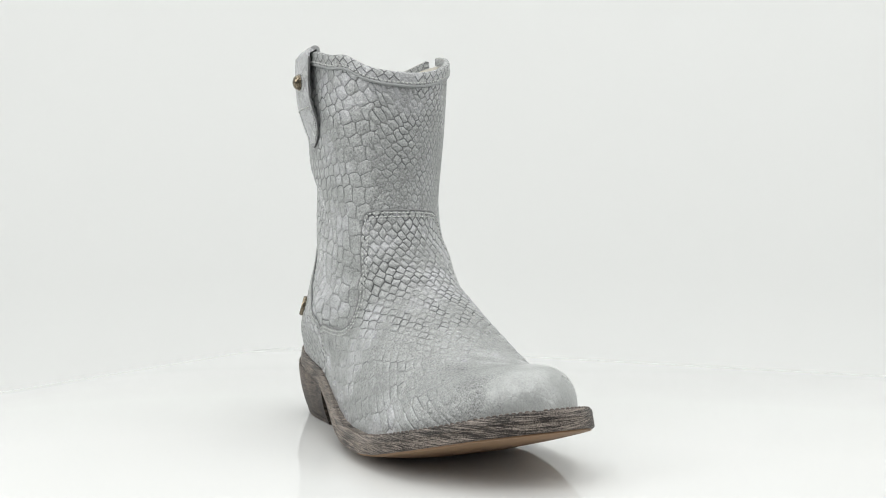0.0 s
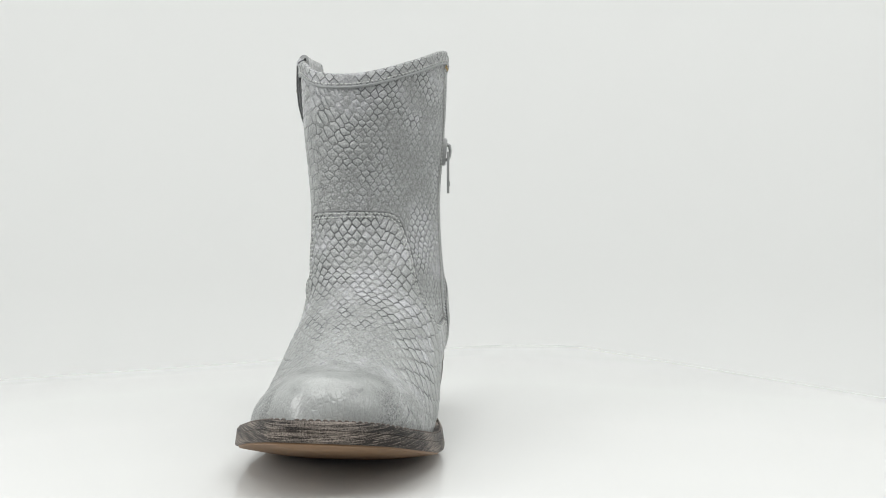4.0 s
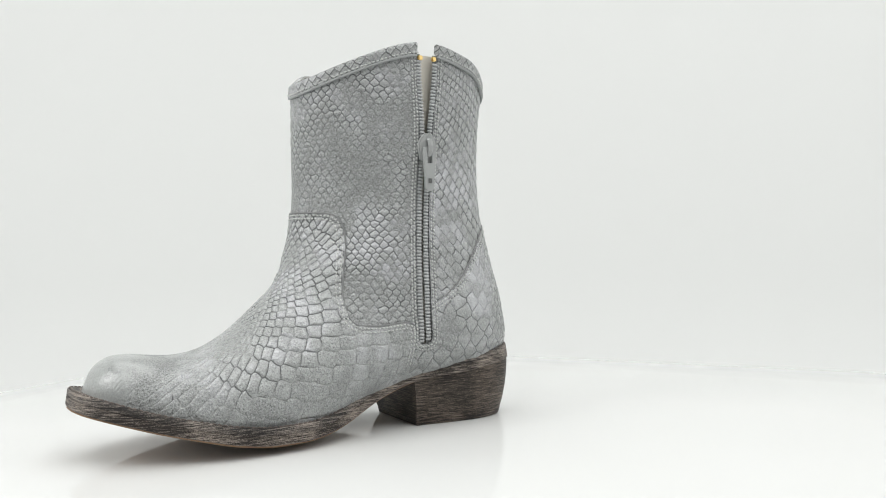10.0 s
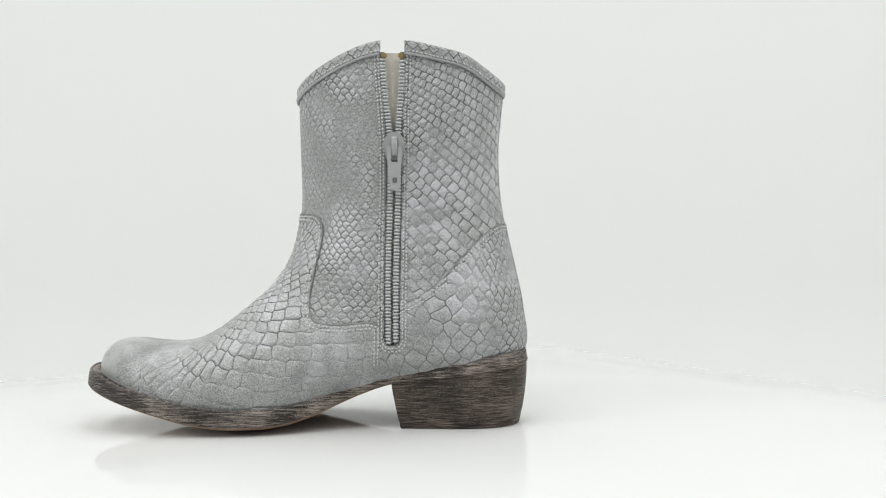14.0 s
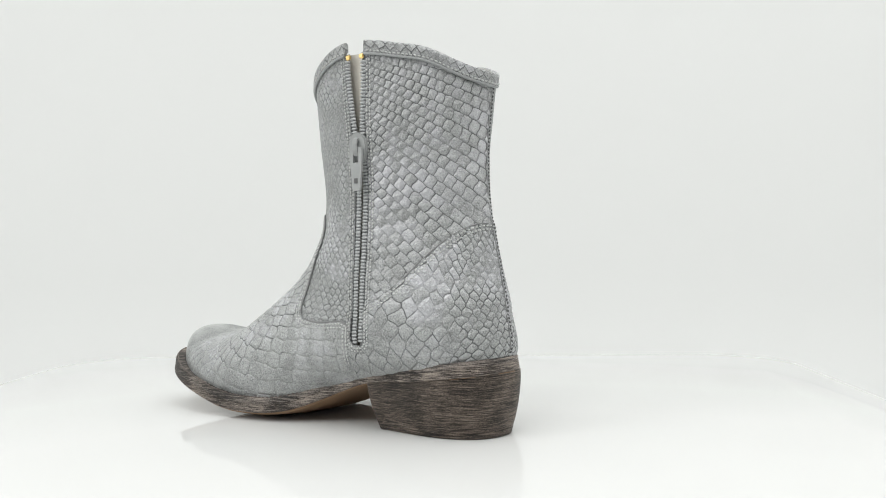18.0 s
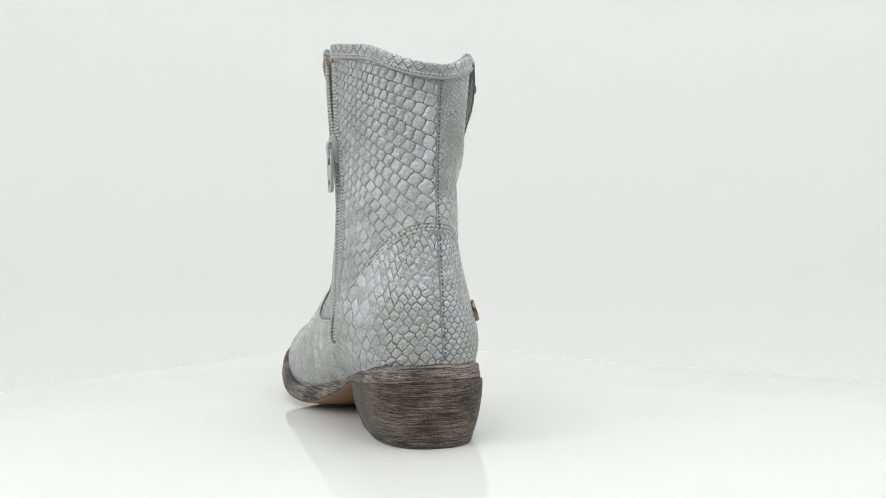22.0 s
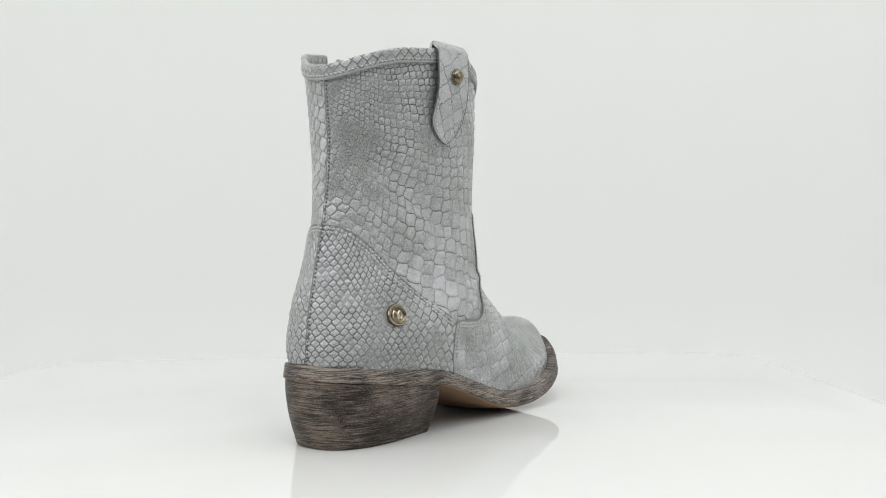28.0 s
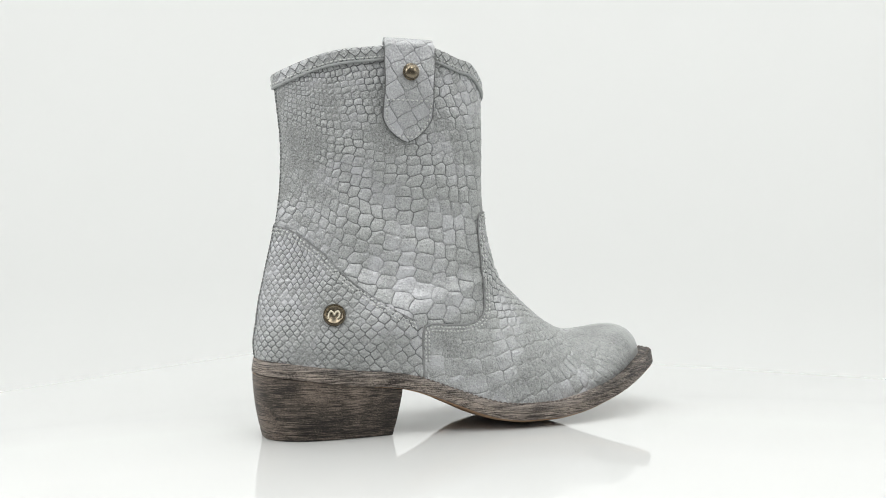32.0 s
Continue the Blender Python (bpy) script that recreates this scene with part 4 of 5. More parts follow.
def seams():
    free = NOT_SLIT & HIGH
    front_left = (CELL_X > zip_mid(CELL_Z)) | ~LEFT_CELL
    # double rows along the vamp's edge and along the counters' edge
    for off in (-1.7, -4.0):
        for c in contour(D_VAMP, off, free & front_left & (CELL_Z > 45))[:2]:
            if len(c) > 40:
                p, n = on_skin(c, 0.95)
                stitch_row("vamp_stitching", soften(p, 3), n, M_THREAD)
        for c in contour(D_COUNT, off, free & (CELL_Z > 66) & (CELL_X < 11))[:3]:
            if len(c) > 30:
                p, n = on_skin(c, 0.85)
                stitch_row("counter_stitching", soften(p, 3), n, M_THREAD)
    # inked cut edges of the overlapping panels
    for c in contour(D_VAMP, -0.1, free & front_left & (CELL_Z > 66))[:2]:
        if len(c) > 40:
            p, n = on_skin(c, 0.62)
            q, m = even(soften(p, 2), n, 1.3)
            cord("vamp_edge", q, m, 0.62, M_EDGE, BOOT, "dark cut edge of the vamp", 0.9, 6)
    for c in contour(D_COUNT, 0.0, free & (CELL_Z > 70) & (CELL_X < 10))[:2]:
        if len(c) > 30:
            p, n = on_skin(c, 0.5)
            q, m = even(soften(p, 2), n, 1.3)
            cord("counter_edge", q, m, 0.5, M_EDGE, BOOT, "dark cut edge of the counter", 0.9, 6)
    # zip edges
    for off in (1.4, 3.4):
        for c in contour(D_SLIT, off, (CELL_Z > 50) & LEFT_CELL)[:1]:
            p, n = on_skin(c, 0.35 if off > 3 else 0.3)
            z = p[:, 2]
            lift = np.where((inside(VAMP_L, p[:, 0], z) < 0) | (inside(COUNT_L, p[:, 0], z) < 0), 0.85, 0.1)
            p = p + n * (lift - 0.2)[:, None]
            stitch_row("zip_stitching", soften(p, 2), n, M_THREAD, gap=2.3, length=1.6)
    # back seam: a closed butt seam with a low ridge and a dark row of thread
    rows = np.arange(6, NS - 1)
    p = GRID[rows, 0]
    keep = (p[:, 2] > 50) & (p[:, 0] < -50)
    rows = rows[keep]
    base = np.where(GRID[rows, 0, 2] < 136, 0.85, 0.0)[:, None]
    p, n = GRID[rows, 0], NORM[rows, 0]
    q, m = even(p + n * (base - 0.05), n, 1.5)
    cord("back_seam", q, m, 0.45, M_EDGE, BOOT, "dark raised back seam", 0.55)
    side = np.cross(m, np.gradient(q, axis=0))
    side /= np.linalg.norm(side, axis=1, keepdims=True)
    stitch_row("back_stitching", q + side * 1.7 + m * 0.1, m, M_DARKTHREAD, gap=2.4, length=1.5, wide=0.35)
    # short upright seam on the outer side, where counter and vamp meet
    xs = contour(np.where(ON_LEFT, FAR, D_VAMP), 0.0, (CELL_Z > 36) & (CELL_Z < 70) & ~LEFT_CELL & (CELL_X < 22))
    for c in xs[:1]:
        p, n = on_skin(c, 0.75)
        q, m = even(p, n, 1.2)
        cord("side_seam", soften(q, 2), m, 0.8, M_EDGE, BOOT, "dark side seam", 0.6)


seams()



def all_cells(ob, kind, size):
    me = ob.data
    idx, uv = np.empty(len(me.loops), dtype=np.int32), np.empty(len(me.loops) * 2, dtype=np.float32)
    me.loops.foreach_get("vertex_index", idx)
    me.uv_layers["skin"].data.foreach_get("uv", uv)
    flat = np.zeros((len(me.vertices), 2))
    flat[idx] = uv.reshape(-1, 2)
    lay_scales(me, np.stack(shaken(*(flat / (size * K)).T, 0.06), 1), [size] * len(flat))
    att = ob.data.attributes.new("cell", "FLOAT", "POINT")
    att.data.foreach_set("value", [kind] * len(ob.data.vertices))
    return ob


# ---- collar binding: a folded leather band with a cord along its lower edge ----
def collar():
    xz = GRID[0, :, 0]
    gap = (np.arange(NA) < HALF) & (np.abs(xz - zip_mid(250)) < zip_half(250))
    first = int(np.argwhere(gap).max()) + 1
    cols = np.arange(first, first + NA - gap.sum())
    cols_f = np.linspace(cols[0] - 0.45, cols[-1] + 0.45, 420)

    def down(d):
        lo, hi = np.floor(cols_f).astype(int), cols_f - np.floor(cols_f)
        way = ROW[:40, lo % NA] * (1 - hi) + ROW[:40, (lo + 1) % NA] * hi
        return np.array([np.interp(d, way[:, k], np.arange(40)) for k in range(len(cols_f))])
    prof = [(7.6, 0.2), (7.6, 1.25), (7.0, 1.5), (4.5, 1.35), (2.2, 1.4), (0.6, 1.3), (-0.5, 0.5), (-0.75, -0.9), (-0.4, -2.3), (0.8, -3.0), (3.0, -3.0), (5.5, -2.9), (5.5, -2.2)]
    verts, uvs = [], []
    way = np.concatenate([[0], np.cumsum(np.linalg.norm(np.diff(at(GRID, np.zeros(420), cols_f), axis=0), axis=1))])
    for d, off in prof:
        i = down(max(d, 0.0))
        n = at(NORM, i, cols_f)
        n /= np.linalg.norm(n, axis=1, keepdims=True)
        p = at(GRID, i, cols_f) + n * off
        p[:, 2] += max(0.0, -d)
        verts.append(p)
        uvs.append(np.stack([way, np.full(420, d + off * 0.3)], 1) * K)
    m, faces = len(prof), []
    V = np.concatenate(verts)
    for r in range(m):
        s = (r + 1) % m
        for k in range(419):
            faces.append((r * 420 + k, r * 420 + k + 1, s * 420 + k + 1, s * 420 + k))
    faces += [tuple(r * 420 for r in range(m)), tuple(r * 420 + 419 for r in reversed(range(m)))]
    band = piece("collar_binding", local(V), faces, M_COLLAR, BOOT, "folded leather binding round the top", uvs=np.concatenate(uvs), sharp=60)
    all_cells(band, 1.0, 5.6)
    i = down(7.9)
    n = at(NORM, i, cols_f)
    p = at(GRID, i, cols_f) + n * 0.75
    cord("collar_cord", p, n, 0.95, M_CORD, BOOT, "thin leather cord under the binding")
    i = down(6.1)
    n = at(NORM, i, cols_f)
    stitch_row("collar_stitching", at(GRID, i, cols_f) + n * 1.45, n, M_THREAD, gap=2.7)


M_CORD = plain("cord_leather", (0.33, 0.345, 0.345), 0.6, 0, 900.0, 0.0001)
collar()


# ---- zip on the inner side ----
def zip_line():
    fld = np.where(ON_LEFT, GX - zip_mid(GZ), FAR)
    c = contour(fld, 0.0, LEFT_CELL & (CELL_Z > 54))[0]
    p, n = on_skin(c, 0.0)
    order = np.argsort(-p[:, 2])
    p, n = soften(p[order], 4), n[order]
    d = np.concatenate([[0], np.cumsum(np.linalg.norm(np.diff(p, axis=0), axis=1))])
    return p, n / np.linalg.norm(n, axis=1, keepdims=True), d


M_GUARD = plain("cream_leather", (0.66, 0.63, 0.56), 0.6, 0, 500.0, 0.0001, 0.08)
ZP, ZN, ZD = zip_line()
Z_SLIDER = 183.0


def zip_at(u):
    p = np.array([np.interp(u, ZD, ZP[:, k]) for k in range(3)])
    n = np.array([np.interp(u, ZD, ZN[:, k]) for k in range(3)])
    e = np.array([np.interp(u + 0.5, ZD, ZP[:, k]) - np.interp(u - 0.5, ZD, ZP[:, k]) for k in range(3)])
    e /= np.linalg.norm(e)
    n -= e * n.dot(e)
    n /= np.linalg.norm(n)
    s = np.cross(e, n)
    if s[0] < 0:
        s = -s
    return p, n, e, s


def zip_gap(z):
    return 0.95 + 3.7 * float(smooth(Z_SLIDER, 240, z))


def build_zip():
    tooth_bm = bmesh.new()
    bmesh.ops.create_cube(tooth_bm, size=1.0)
    for v in tooth_bm.verts:
        v.co = Vector((v.co.x * 4.3 * K, v.co.y * 1.75 * K, v.co.z * 1.7 * K))
    bmesh.ops.bevel(tooth_bm, geom=list(tooth_bm.edges), offset=0.6 * K, segments=2, affect="EDGES")
    tooth_me = bpy.data.meshes.new("tooth")
    tooth_bm.to_mesh(tooth_me)
    tooth_bm.free()
    tooth_me.polygons.foreach_set("use_smooth", [True] * len(tooth_me.polygons))
    tooth_me.materials.append(M_TOOTH)
    last = ZD[-1] - 4.0
    first = float(np.interp(-240.0, -ZP[:, 2], ZD))
    for side in (1, -1):
        us = np.arange(first - 5, last + 3.5, 2.0)
        verts, faces = [], []
        for u in us:
            p, n, e, s = zip_at(min(max(u, 0), ZD[-1] - 0.6))
            g = zip_gap(p[2])
            h = float(zip_half(p[2])) + 2.2
            for w, o in ((g + 0.35, -0.9), (g + 0.35, -1.35), (h, -2.1), (h, -1.65)):
                verts.append(local(p + s * side * w + n * o))
        for k in range(len(us) - 1):
            for a in range(4):
                b = (a + 1) % 4
                faces.append((k * 4 + a, k * 4 + b, k * 4 + 4 + b, k * 4 + 4 + a))
        faces += [(0, 1, 2, 3), tuple(len(verts) - 4 + k for k in (3, 2, 1, 0))]
        tape = piece("zip_tape", verts, faces, M_TAPE, BOOT, "woven grey zip tape", sharp=40)
        u, k = first + (0.0 if side > 0 else 1.08), 0
        while u < last:
            p, n, e, s = zip_at(u)
            g = zip_gap(p[2])
            c = p + s * side * (g + 1.6) + n * -0.35
            rot = Matrix((Vector(s * side), Vector(e), Vector(n))).transposed()
            if rot.determinant() < 0:
                rot = Matrix((Vector(s * side), Vector(-e), Vector(n))).transposed()
            ob = new("tooth", tooth_me)
            ob.parent = tape
            ob.matrix_basis = Matrix.Translation(local(c)) @ rot.to_4x4()
            u += 2.16
        # brass end stop
        p, n, e, s = zip_at(first - 2.6)
        bm = bmesh.new()
        bmesh.ops.create_cube(bm, size=1.0)
        rot = Matrix((Vector(s), Vector(e), Vector(n))).transposed().to_4x4()
        for v in bm.verts:
            v.co = Vector((v.co.x * 3.6 * K, v.co.y * 3.0 * K, v.co.z * 2.2 * K))
        bmesh.ops.bevel(bm, geom=list(bm.edges), offset=0.6 * K, segments=2, affect="EDGES")
        bmesh.ops.transform(bm, matrix=Matrix.Translation(local(p + s * side * (zip_gap(p[2]) + 0.7) - n * 0.3)) @ rot, verts=bm.verts)
        part("end_stop", bm, M_BRASS, tape, "small brass zip stop")
    # cream guard lying behind the open top of the zip
    verts, faces = [], []
    us = np.linspace(max(first - 5.0, 0.2), last, 40)
    for u in us:
        p, n, e, s = zip_at(u)
        for w in np.linspace(-1, 1, 7):
            verts.append(local(p + s * w * (float(zip_half(p[2])) + 5.0) - n * (5.2 - 1.2 * w * w)))
    for k in range(len(us) - 1):
        for c in range(6):
            faces.append((k * 7 + c, k * 7 + c + 1, k * 7 + 8 + c, k * 7 + 7 + c))
    n0 = len(verts)
    verts += [tuple(np.array(v) + np.array([0, -0.0008, 0])) for v in verts]
    faces += [tuple(i + n0 for i in f[::-1]) for f in faces]
    piece("zip_guard", verts, faces, M_GUARD, BOOT, "cream leather guard behind the zip")
    u0 = float(np.interp(-Z_SLIDER, -ZP[:, 2], ZD))
    p, n, e, s = zip_at(u0)
    turn = Matrix.Translation(local(p + n * 0.9)) @ Matrix((Vector(s), Vector(-e), Vector(n))).transposed().to_4x4()

    def plate(outline_pts, z0, z1, bev):
        bm = bmesh.new()
        vs = [bm.verts.new((x * K, y * K, z0 * K)) for x, y in outline_pts]
        f = bm.faces.new(vs)
        ext = bmesh.ops.extrude_face_region(bm, geom=[f])
        bmesh.ops.translate(bm, verts=[v for v in ext["geom"] if isinstance(v, bmesh.types.BMVert)], vec=(0, 0, (z1 - z0) * K))
        bmesh.ops.recalc_face_normals(bm, faces=bm.faces)
        rim = [e2 for e2 in bm.edges if len(e2.link_faces) == 2 and e2.calc_face_angle(0) > 0.9]
        bmesh.ops.bevel(bm, geom=rim, offset=bev * K, segments=2, affect="EDGES")
        return bm
    body = [(-3.6, 10.4), (-6.4, 6.6), (-7.0, 2.2), (-6.2, -2.0), (-4.6, -7.0), (4.6, -7.0), (6.2, -2.0), (7.0, 2.2), (6.4, 6.6), (3.6, 10.4), (1.5, 11.4), (-1.5, 11.4)]
    bm = plate(body, -1.2, 1.9, 0.7)
    bmesh.ops.transform(bm, matrix=turn, verts=bm.verts)
    slider = part("zip_slider", bm, M_SLIDER, BOOT, "grey enamelled zip slider with hanging pull")
    bm = bmesh.new()
    path = [(0, 7.4, 1.8), (0, 6.6, 3.6), (0, 3.5, 4.4), (0, 0.0, 4.3), (0, -2.6, 3.4), (0, -3.2, 1.8)]
    for a, b in zip(path, path[1:]):
        va, vb = Vector(a), Vector(b)
        m = Matrix.Translation((va + vb) / 2 * K) @ (vb - va).to_track_quat("Z", "Y").to_matrix().to_4x4()
        r = bmesh.ops.create_cone(bm, cap_ends=True, segments=10, radius1=1.5 * K, radius2=1.5 * K, depth=((vb - va).length + 0.9) * K)
        bmesh.ops.transform(bm, matrix=m @ Matrix.Diagonal((1.25, 0.75, 1, 1)), verts=r["verts"])
    bmesh.ops.transform(bm, matrix=turn, verts=bm.verts)
    part("bridge", bm, M_SLIDER, slider)
    # hanging pull: a tapered plate with a slot at its head and a small square mark
    hang = Matrix.Rotation(radians(-5), 4, "X")
    outer = [(-4.3, 3.4), (-4.9, 0.0), (-4.4, -8.0), (-3.6, -16.0), (-3.4, -22.5), (-2.2, -24.6), (2.2, -24.6), (3.4, -22.5), (3.6, -16.0), (4.4, -8.0), (4.9, 0.0), (4.3, 3.4)]
    slot = [(2.0, 2.0), (2.0, -6.6), (-2.0, -6.6), (-2.0, 2.0)]
    bm = bmesh.new()
    lo = [bm.verts.new((x * K, y * K, 0)) for x, y in outer]
    li = [bm.verts.new((x * K, y * K, 0)) for x, y in slot]
    el = [bm.edges.new((lo[k], lo[(k + 1) % len(lo)])) for k in range(len(lo))] + [bm.edges.new((li[k], li[(k + 1) % 4])) for k in range(4)]
    fill = bmesh.ops.triangle_fill(bm, use_beauty=True, use_dissolve=False, edges=el)
    faces = [f for f in bm.faces if not (abs(f.calc_center_median().x) < 1.99 * K and -6.6 * K < f.calc_center_median().y < 2.0 * K)]
    for f in [f for f in bm.faces if f not in faces]:
        bm.faces.remove(f)
    ext = bmesh.ops.extrude_face_region(bm, geom=list(bm.faces))
    bmesh.ops.translate(bm, verts=[v for v in ext["geom"] if isinstance(v, bmesh.types.BMVert)], vec=(0, 0, 1.7 * K))
    bmesh.ops.transform(bm, matrix=turn @ hang @ Matrix.Translation((0, -1.5 * K, 2.3 * K)), verts=bm.verts)
    pull = part("pull_tab", bm, M_SLIDER, slider, "tapered grey zip pull")
    bm = plate([(-1.4, -19.8), (1.4, -19.8), (1.4, -16.6), (-1.4, -16.6)], 4.05, 4.35, 0.1)
    bmesh.ops.transform(bm, matrix=turn @ hang @ Matrix.Translation((0, -1.5 * K, 0)), verts=bm.verts)
    part("mark", bm, M_DARKTHREAD, pull)


build_zip()


# ---- pull strap, stud and badge on the outer side ----
def skin_tree():
    quads = [(int(a * NA + b), int(a * NA + (b + 1) % NA), int((a + 1) * NA + (b + 1) % NA), int((a + 1) * NA + b)) for a in range(NS - 1) for b in range(HALF, NA)]
    return BVHTree.FromPolygons([tuple(v) for v in GRID.reshape(-1, 3)], quads)


TREE = skin_tree()


def outer_skin(x, z):
    """Point and outward normal of the outer side at (x, z)."""
    hit, nrm, idx, dist = TREE.ray_cast(Vector((x, -120, z)), Vector((0, 1, 0)))
    if hit is None:
        hit, nrm, idx, dist = TREE.find_nearest(Vector((x, -42, z)))
    if nrm.y > 0:
        nrm = -nrm
    return np.array(hit), np.array(nrm)


def strap_half(z):
    """Half width of the strap at height z: straight, a slight waist, then a rounded tip."""
    tip = max(0.0, min(1.0, (z - 187.0) / 16.0))
    return 15.6 * max(0.0, 1 - (1 - tip) ** 1.6) ** 0.72 * (1 - 0.05 * math.exp(-((z - 222) / 9.0) ** 2)) + 0.3


def strap_rise(z):
    """The strap stands away from the shaft towards the stud."""
    return 4.6 * float(smooth(192, 221, z)) - 1.4 * float(smooth(228, 247, z))


def strap():
    cx = lambda z: 5.6 - 0.3 * (z > 0)
    zs = list(np.linspace(187.0, 205, 26)) + list(np.linspace(206.5, 246.5, 24))
    n = 26
    top, low, uv = [], [], []
    for z in zs:
        h = strap_half(z)
        for k in range(n):
            x = cx(z) + h * (2 * k / (n - 1) - 1)
            p, m = outer_skin(x, z)
            m = m * 0.6 + np.array([0, -1, 0]) * 0.4
            m /= np.linalg.norm(m)
            edge = 1.0 - 0.35 * (abs(2 * k / (n - 1) - 1) ** 6)
            rise = strap_rise(z)
            top.append(p + m * (1.6 * edge + 0.2 + rise))
            low.append(p + m * (0.1 + rise))
            uv.append((x * K, z * K))
    # folded over the top of the shaft and down inside
    for a in np.linspace(0.25, 1.0, 7):
        for k in range(n):
            x = cx(250) + 15.6 * (2 * k / (n - 1) - 1)
            p, m = outer_skin(x, 244)
            w = a * math.pi
            zt = 246.5 + 4.6 * math.sin(min(w, math.pi)) - (6.0 * max(0, a - 0.8) / 0.2)
            yy = p[1] - 3.5 + 3.9 * (1 - math.cos(w))
            top.append(np.array([x, yy, zt]))
            low.append(np.array([x, p[1] - 0.2 + 1.2 * (1 - math.cos(w)), zt - 1.9 * math.sin(w) - 0.4]))
            uv.append((x * K, (250 + 9 * a) * K))
    rows = len(top) // n
    V, m, faces = top + low, len(top), []
    for r in range(rows - 1):
        for k in range(n - 1):
            a, b, c, d = r * n + k, r * n + k + 1, (r + 1) * n + k + 1, (r + 1) * n + k
            faces += [(a, b, c, d), (m + d, m + c, m + b, m + a)]
        faces += [(r * n, (r + 1) * n, m + (r + 1) * n, m + r * n), (m + r * n + n - 1, m + (r + 1) * n + n - 1, (r + 1) * n + n - 1, r * n + n - 1)]
    faces += [tuple(range(n))[::-1] + tuple(range(m, m + n)), tuple(range((rows - 1) * n, rows * n)) + tuple(reversed(range(m + (rows - 1) * n, m + rows * n)))]
    st = all_cells(piece("pull_strap", [local(v) for v in V], faces, M_STRAP, BOOT, "leather pull strap folded over the top and studded", uvs=uv + uv, sharp=55), 2.2, 11.0)

    def along(pts):
        out = [outer_skin(x, z) for x, z in pts]
        return np.array([p for p, _ in out]) + np.array([m * (1.75 + strap_rise(z)) for (_, m), (_, z) in zip(out, pts)]), np.array([m for _, m in out])
    p, m = along([(5.3 + 13.2 * t, 212.5) for t in np.linspace(-1, 1, 24)])
    ob = stitch_row("strap_stitching", p, m, M_THREAD)
    ring_pts = [(5.3 - (strap_half(z) - 2.0), z) for z in np.linspace(212, 190, 22)] + [(5.3 + (strap_half(z) - 2.0), z) for z in np.linspace(190, 212, 22)]
    p, m = along(ring_pts)
    stitch_row("strap_stitching", p, m, M_THREAD)
    # dark cut edge of the strap
    e = [(5.3 - strap_half(z), z) for z in np.linspace(244, 187.3, 60)] + [(5.3 + strap_half(z), z) for z in np.linspace(187.3, 244, 60)]
    out = [outer_skin(x, z) for x, z in e]
    p, m = np.array([a for a, _ in out]), np.array([b for _, b in out])
    q, m = even(p + m * np.array([[0.9 + strap_rise(z)] for _, z in e]), m, 1.2)
    cord("strap_edge", q, m, 0.5, M_DARKTHREAD, st, "dark cut edge", 1.1, 6)
    # domed stud with a flange
    p, nr = outer_skin(5.0, 229.5)
    nr = nr * 0.7 + np.array([0, -1, 0.05]) * 0.3
    rot = Vector(nr).to_track_quat("Z", "Y").to_matrix().to_4x4()
    bm = bmesh.new()
    lathe(bm, [(0.0, 4.0), (1.6, 3.85), (3.0, 3.3), (4.1, 2.4), (4.6, 1.4), (4.6, 0.8), (5.3, 0.6), (5.4, 0.0), (5.0, -0.6), (0.0, -0.6)], 28)
    bmesh.ops.transform(bm, matrix=Matrix.Translation(local(p + nr * (2.2 + strap_rise(229.5)))) @ rot, verts=bm.verts)
    part("stud", bm, M_STUD, BOOT, "domed aged brass stud")


def lathe(bm, prof, n):
    rows = []
    for r, z in prof:
        if r == 0:
            rows.append([bm.verts.new((0, 0, z * K))])
        else:
            rows.append([bm.verts.new((r * K * math.cos(2 * math.pi * k / n), r * K * math.sin(2 * math.pi * k / n), z * K)) for k in range(n)])
    for a, b in zip(rows, rows[1:]):
        for k in range(n):
            j = (k + 1) % n
            f = [a[k % len(a)], a[j % len(a)], b[j % len(b)], b[k % len(b)]]
            f = list(dict.fromkeys(f))
            if len(f) > 2:
                bm.faces.new(f)


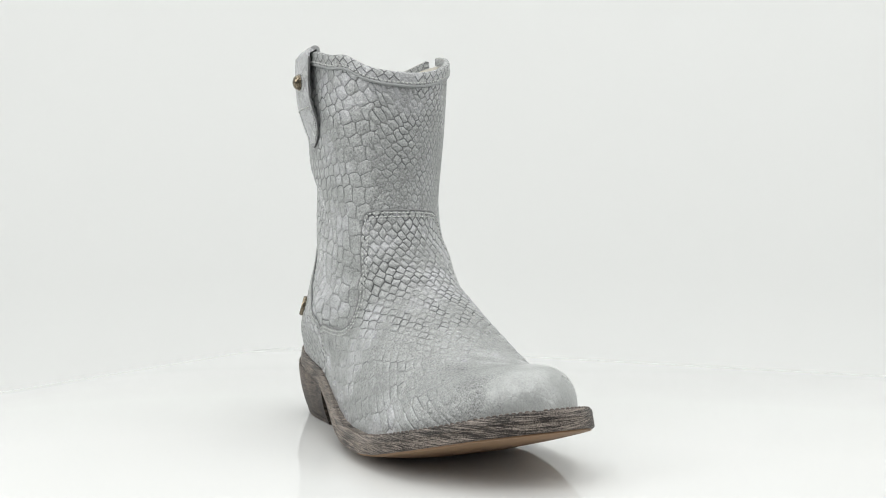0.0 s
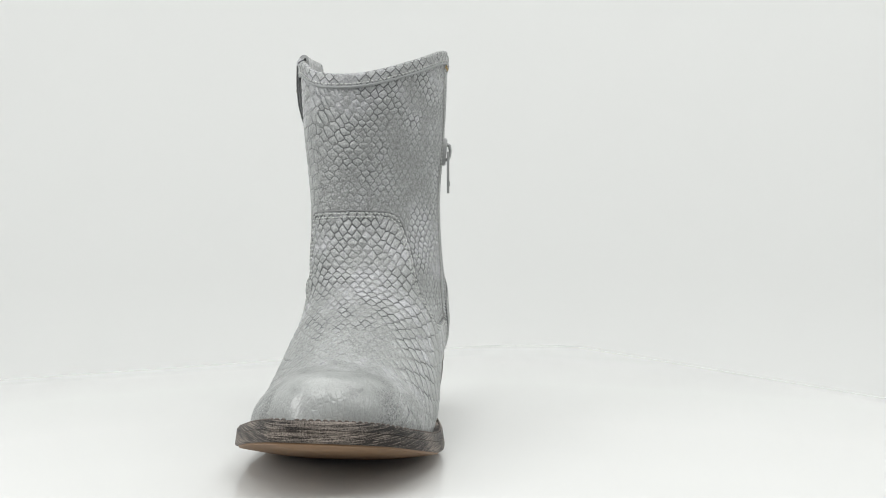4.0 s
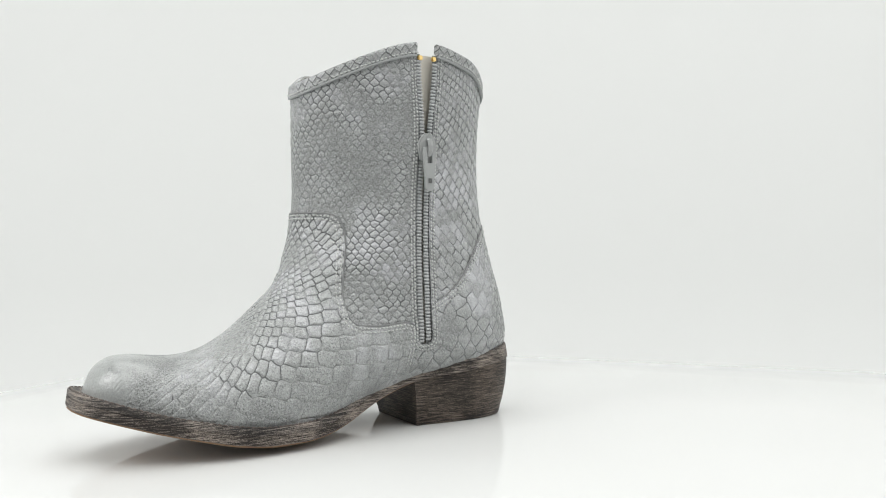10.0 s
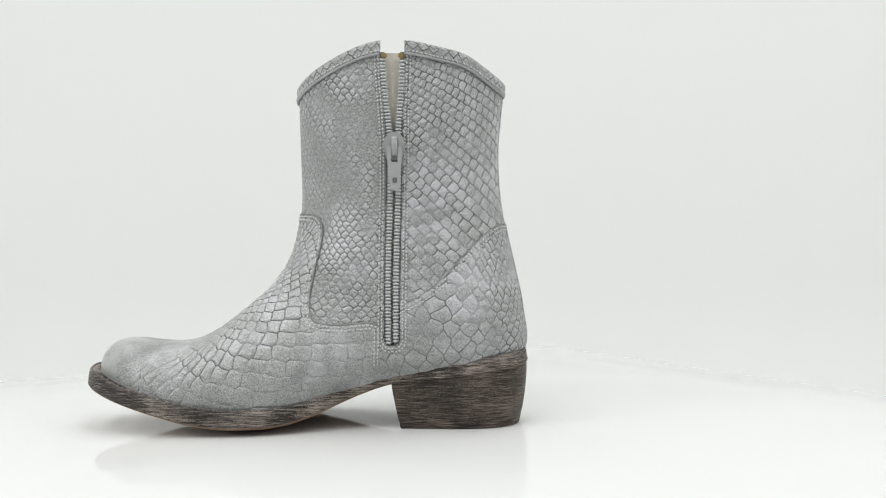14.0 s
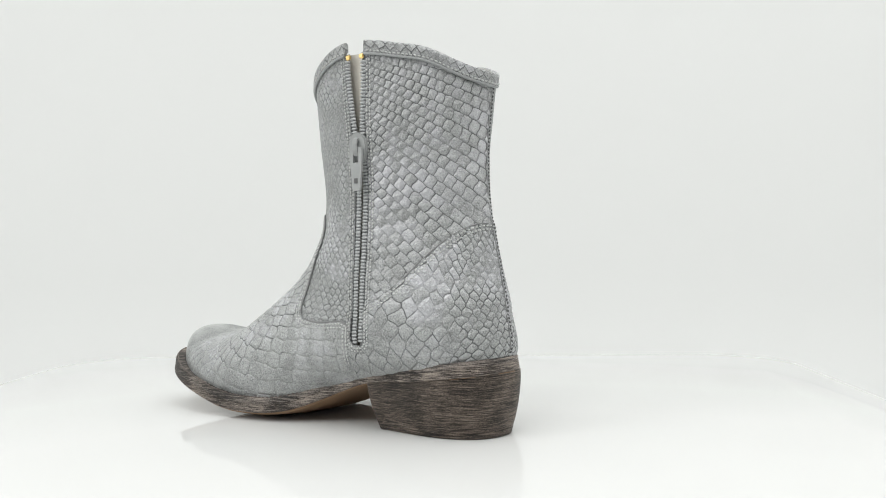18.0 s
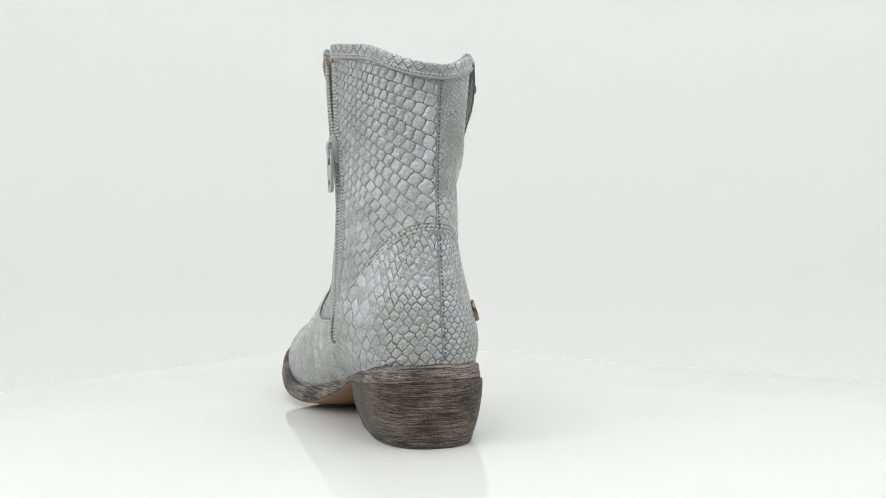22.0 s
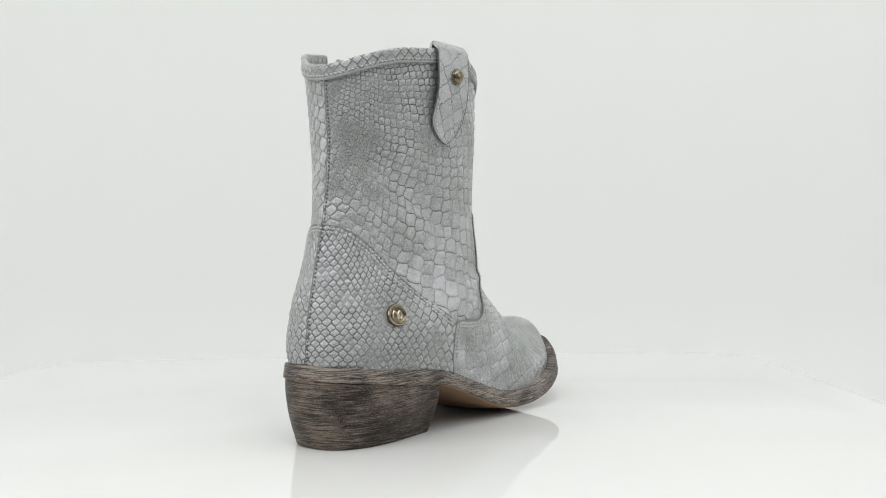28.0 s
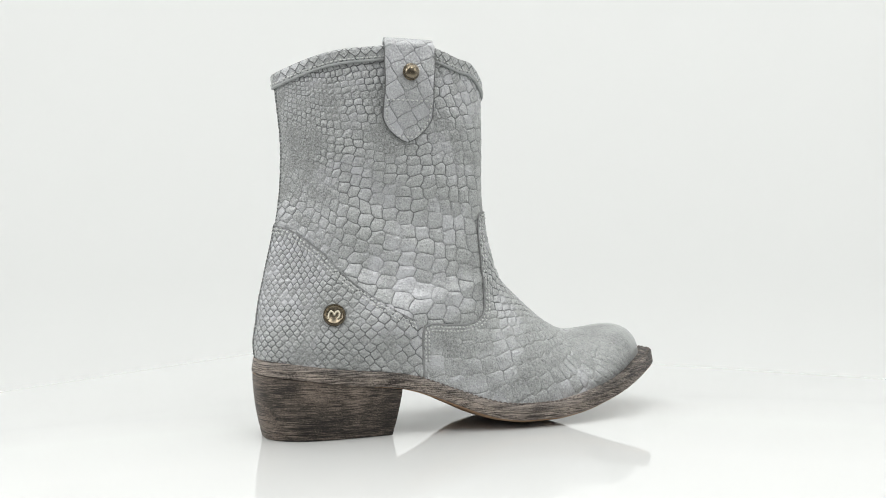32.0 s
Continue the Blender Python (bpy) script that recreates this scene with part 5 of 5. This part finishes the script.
def badge():
    p, nr = outer_skin(-41.5, 78.5)
    rot = Matrix.Translation(local(p + nr * 1.0)) @ Vector(nr).to_track_quat("Z", "Y").to_matrix().to_4x4()
    bm = bmesh.new()
    lathe(bm, [(0.0, 1.2), (5.0, 1.2), (5.5, 1.6), (5.9, 2.3), (6.5, 2.3), (7.0, 1.6), (7.1, 0.5), (6.9, -0.6), (0.0, -0.6)], 36)
    bmesh.ops.transform(bm, matrix=rot, verts=bm.verts)
    b = part("badge", bm, M_STUD, BOOT, "round aged metal badge with a raised wavy bar")
    # raised wavy bar
    bm = bmesh.new()
    pts = [(-3.6, -2.2), (-3.3, 0.8), (-2.2, 2.4), (-0.9, 1.6), (0.0, -0.4), (0.9, 1.6), (2.2, 2.4), (3.3, 0.8), (3.1, -1.2), (1.9, -2.3)]
    for (x0, y0), (x1, y1) in zip(pts, pts[1:]):
        a, c = Vector((x0, y0, 1.35)) * K, Vector((x1, y1, 1.35)) * K
        m = Matrix.Translation((a + c) / 2) @ (c - a).to_track_quat("Z", "Y").to_matrix().to_4x4()
        r = bmesh.ops.create_cone(bm, cap_ends=True, segments=8, radius1=0.62 * K, radius2=0.62 * K, depth=(c - a).length + 0.5 * K)
        bmesh.ops.transform(bm, matrix=m, verts=r["verts"])
    # the bar's up direction follows the boot's
    up = Vector((0, 0, 1))
    z = Vector(nr)
    y = (up - z * up.dot(z)).normalized()
    x = y.cross(z)
    bmesh.ops.transform(bm, matrix=Matrix.Translation(local(p + nr * 1.0)) @ Matrix((x, y, z)).transposed().to_4x4(), verts=bm.verts)
    part("raised_bar", bm, M_BADGE, b)


M_BADGE = plain("rubbed_brass", (0.55, 0.50, 0.40), 0.3, 1.0, 700.0, 0.00003, 0.2)
strap()
badge()


# ---- stitches along the welt ----
def welt_stitches():
    x, yl, yr = half_lines(SOLE_X, SOLE_L, SOLE_R, 150)
    r = ring(x, yl, yr, 2.7, sole_top)
    n = len(x)
    for line in (r[:n], r[n:][::-1]):
        k = line[:, 0] > 12
        p = line[k] + np.array([0, 0, 0.12])
        stitch_row("welt_stitching", p, np.tile([0.0, 0, 1.0], (len(p), 1)), M_WELTTHREAD, gap=3.3, length=2.5, wide=0.5, high=0.5)


M_WELTTHREAD = plain("waxed_thread", (0.14, 0.12, 0.105), 0.6, 0, 1500.0, 0)
welt_stitches()


# ---- movement: the plate and the boot turn together at an even pace ----
RATE = -8.5397         # degrees a second


def motions():
    rows = [(float(t), t - 16.0) for t in range(0, 33)]
    walk(BOOT, [(t, pose(0, 0, 0, 0, 0, 154.0 + RATE * d)) for t, d in rows])
    walk(TABLE, [(t, pose(0, 0, 0, 0, 0, 11.0 + RATE * d)) for t, d in rows])


motions()
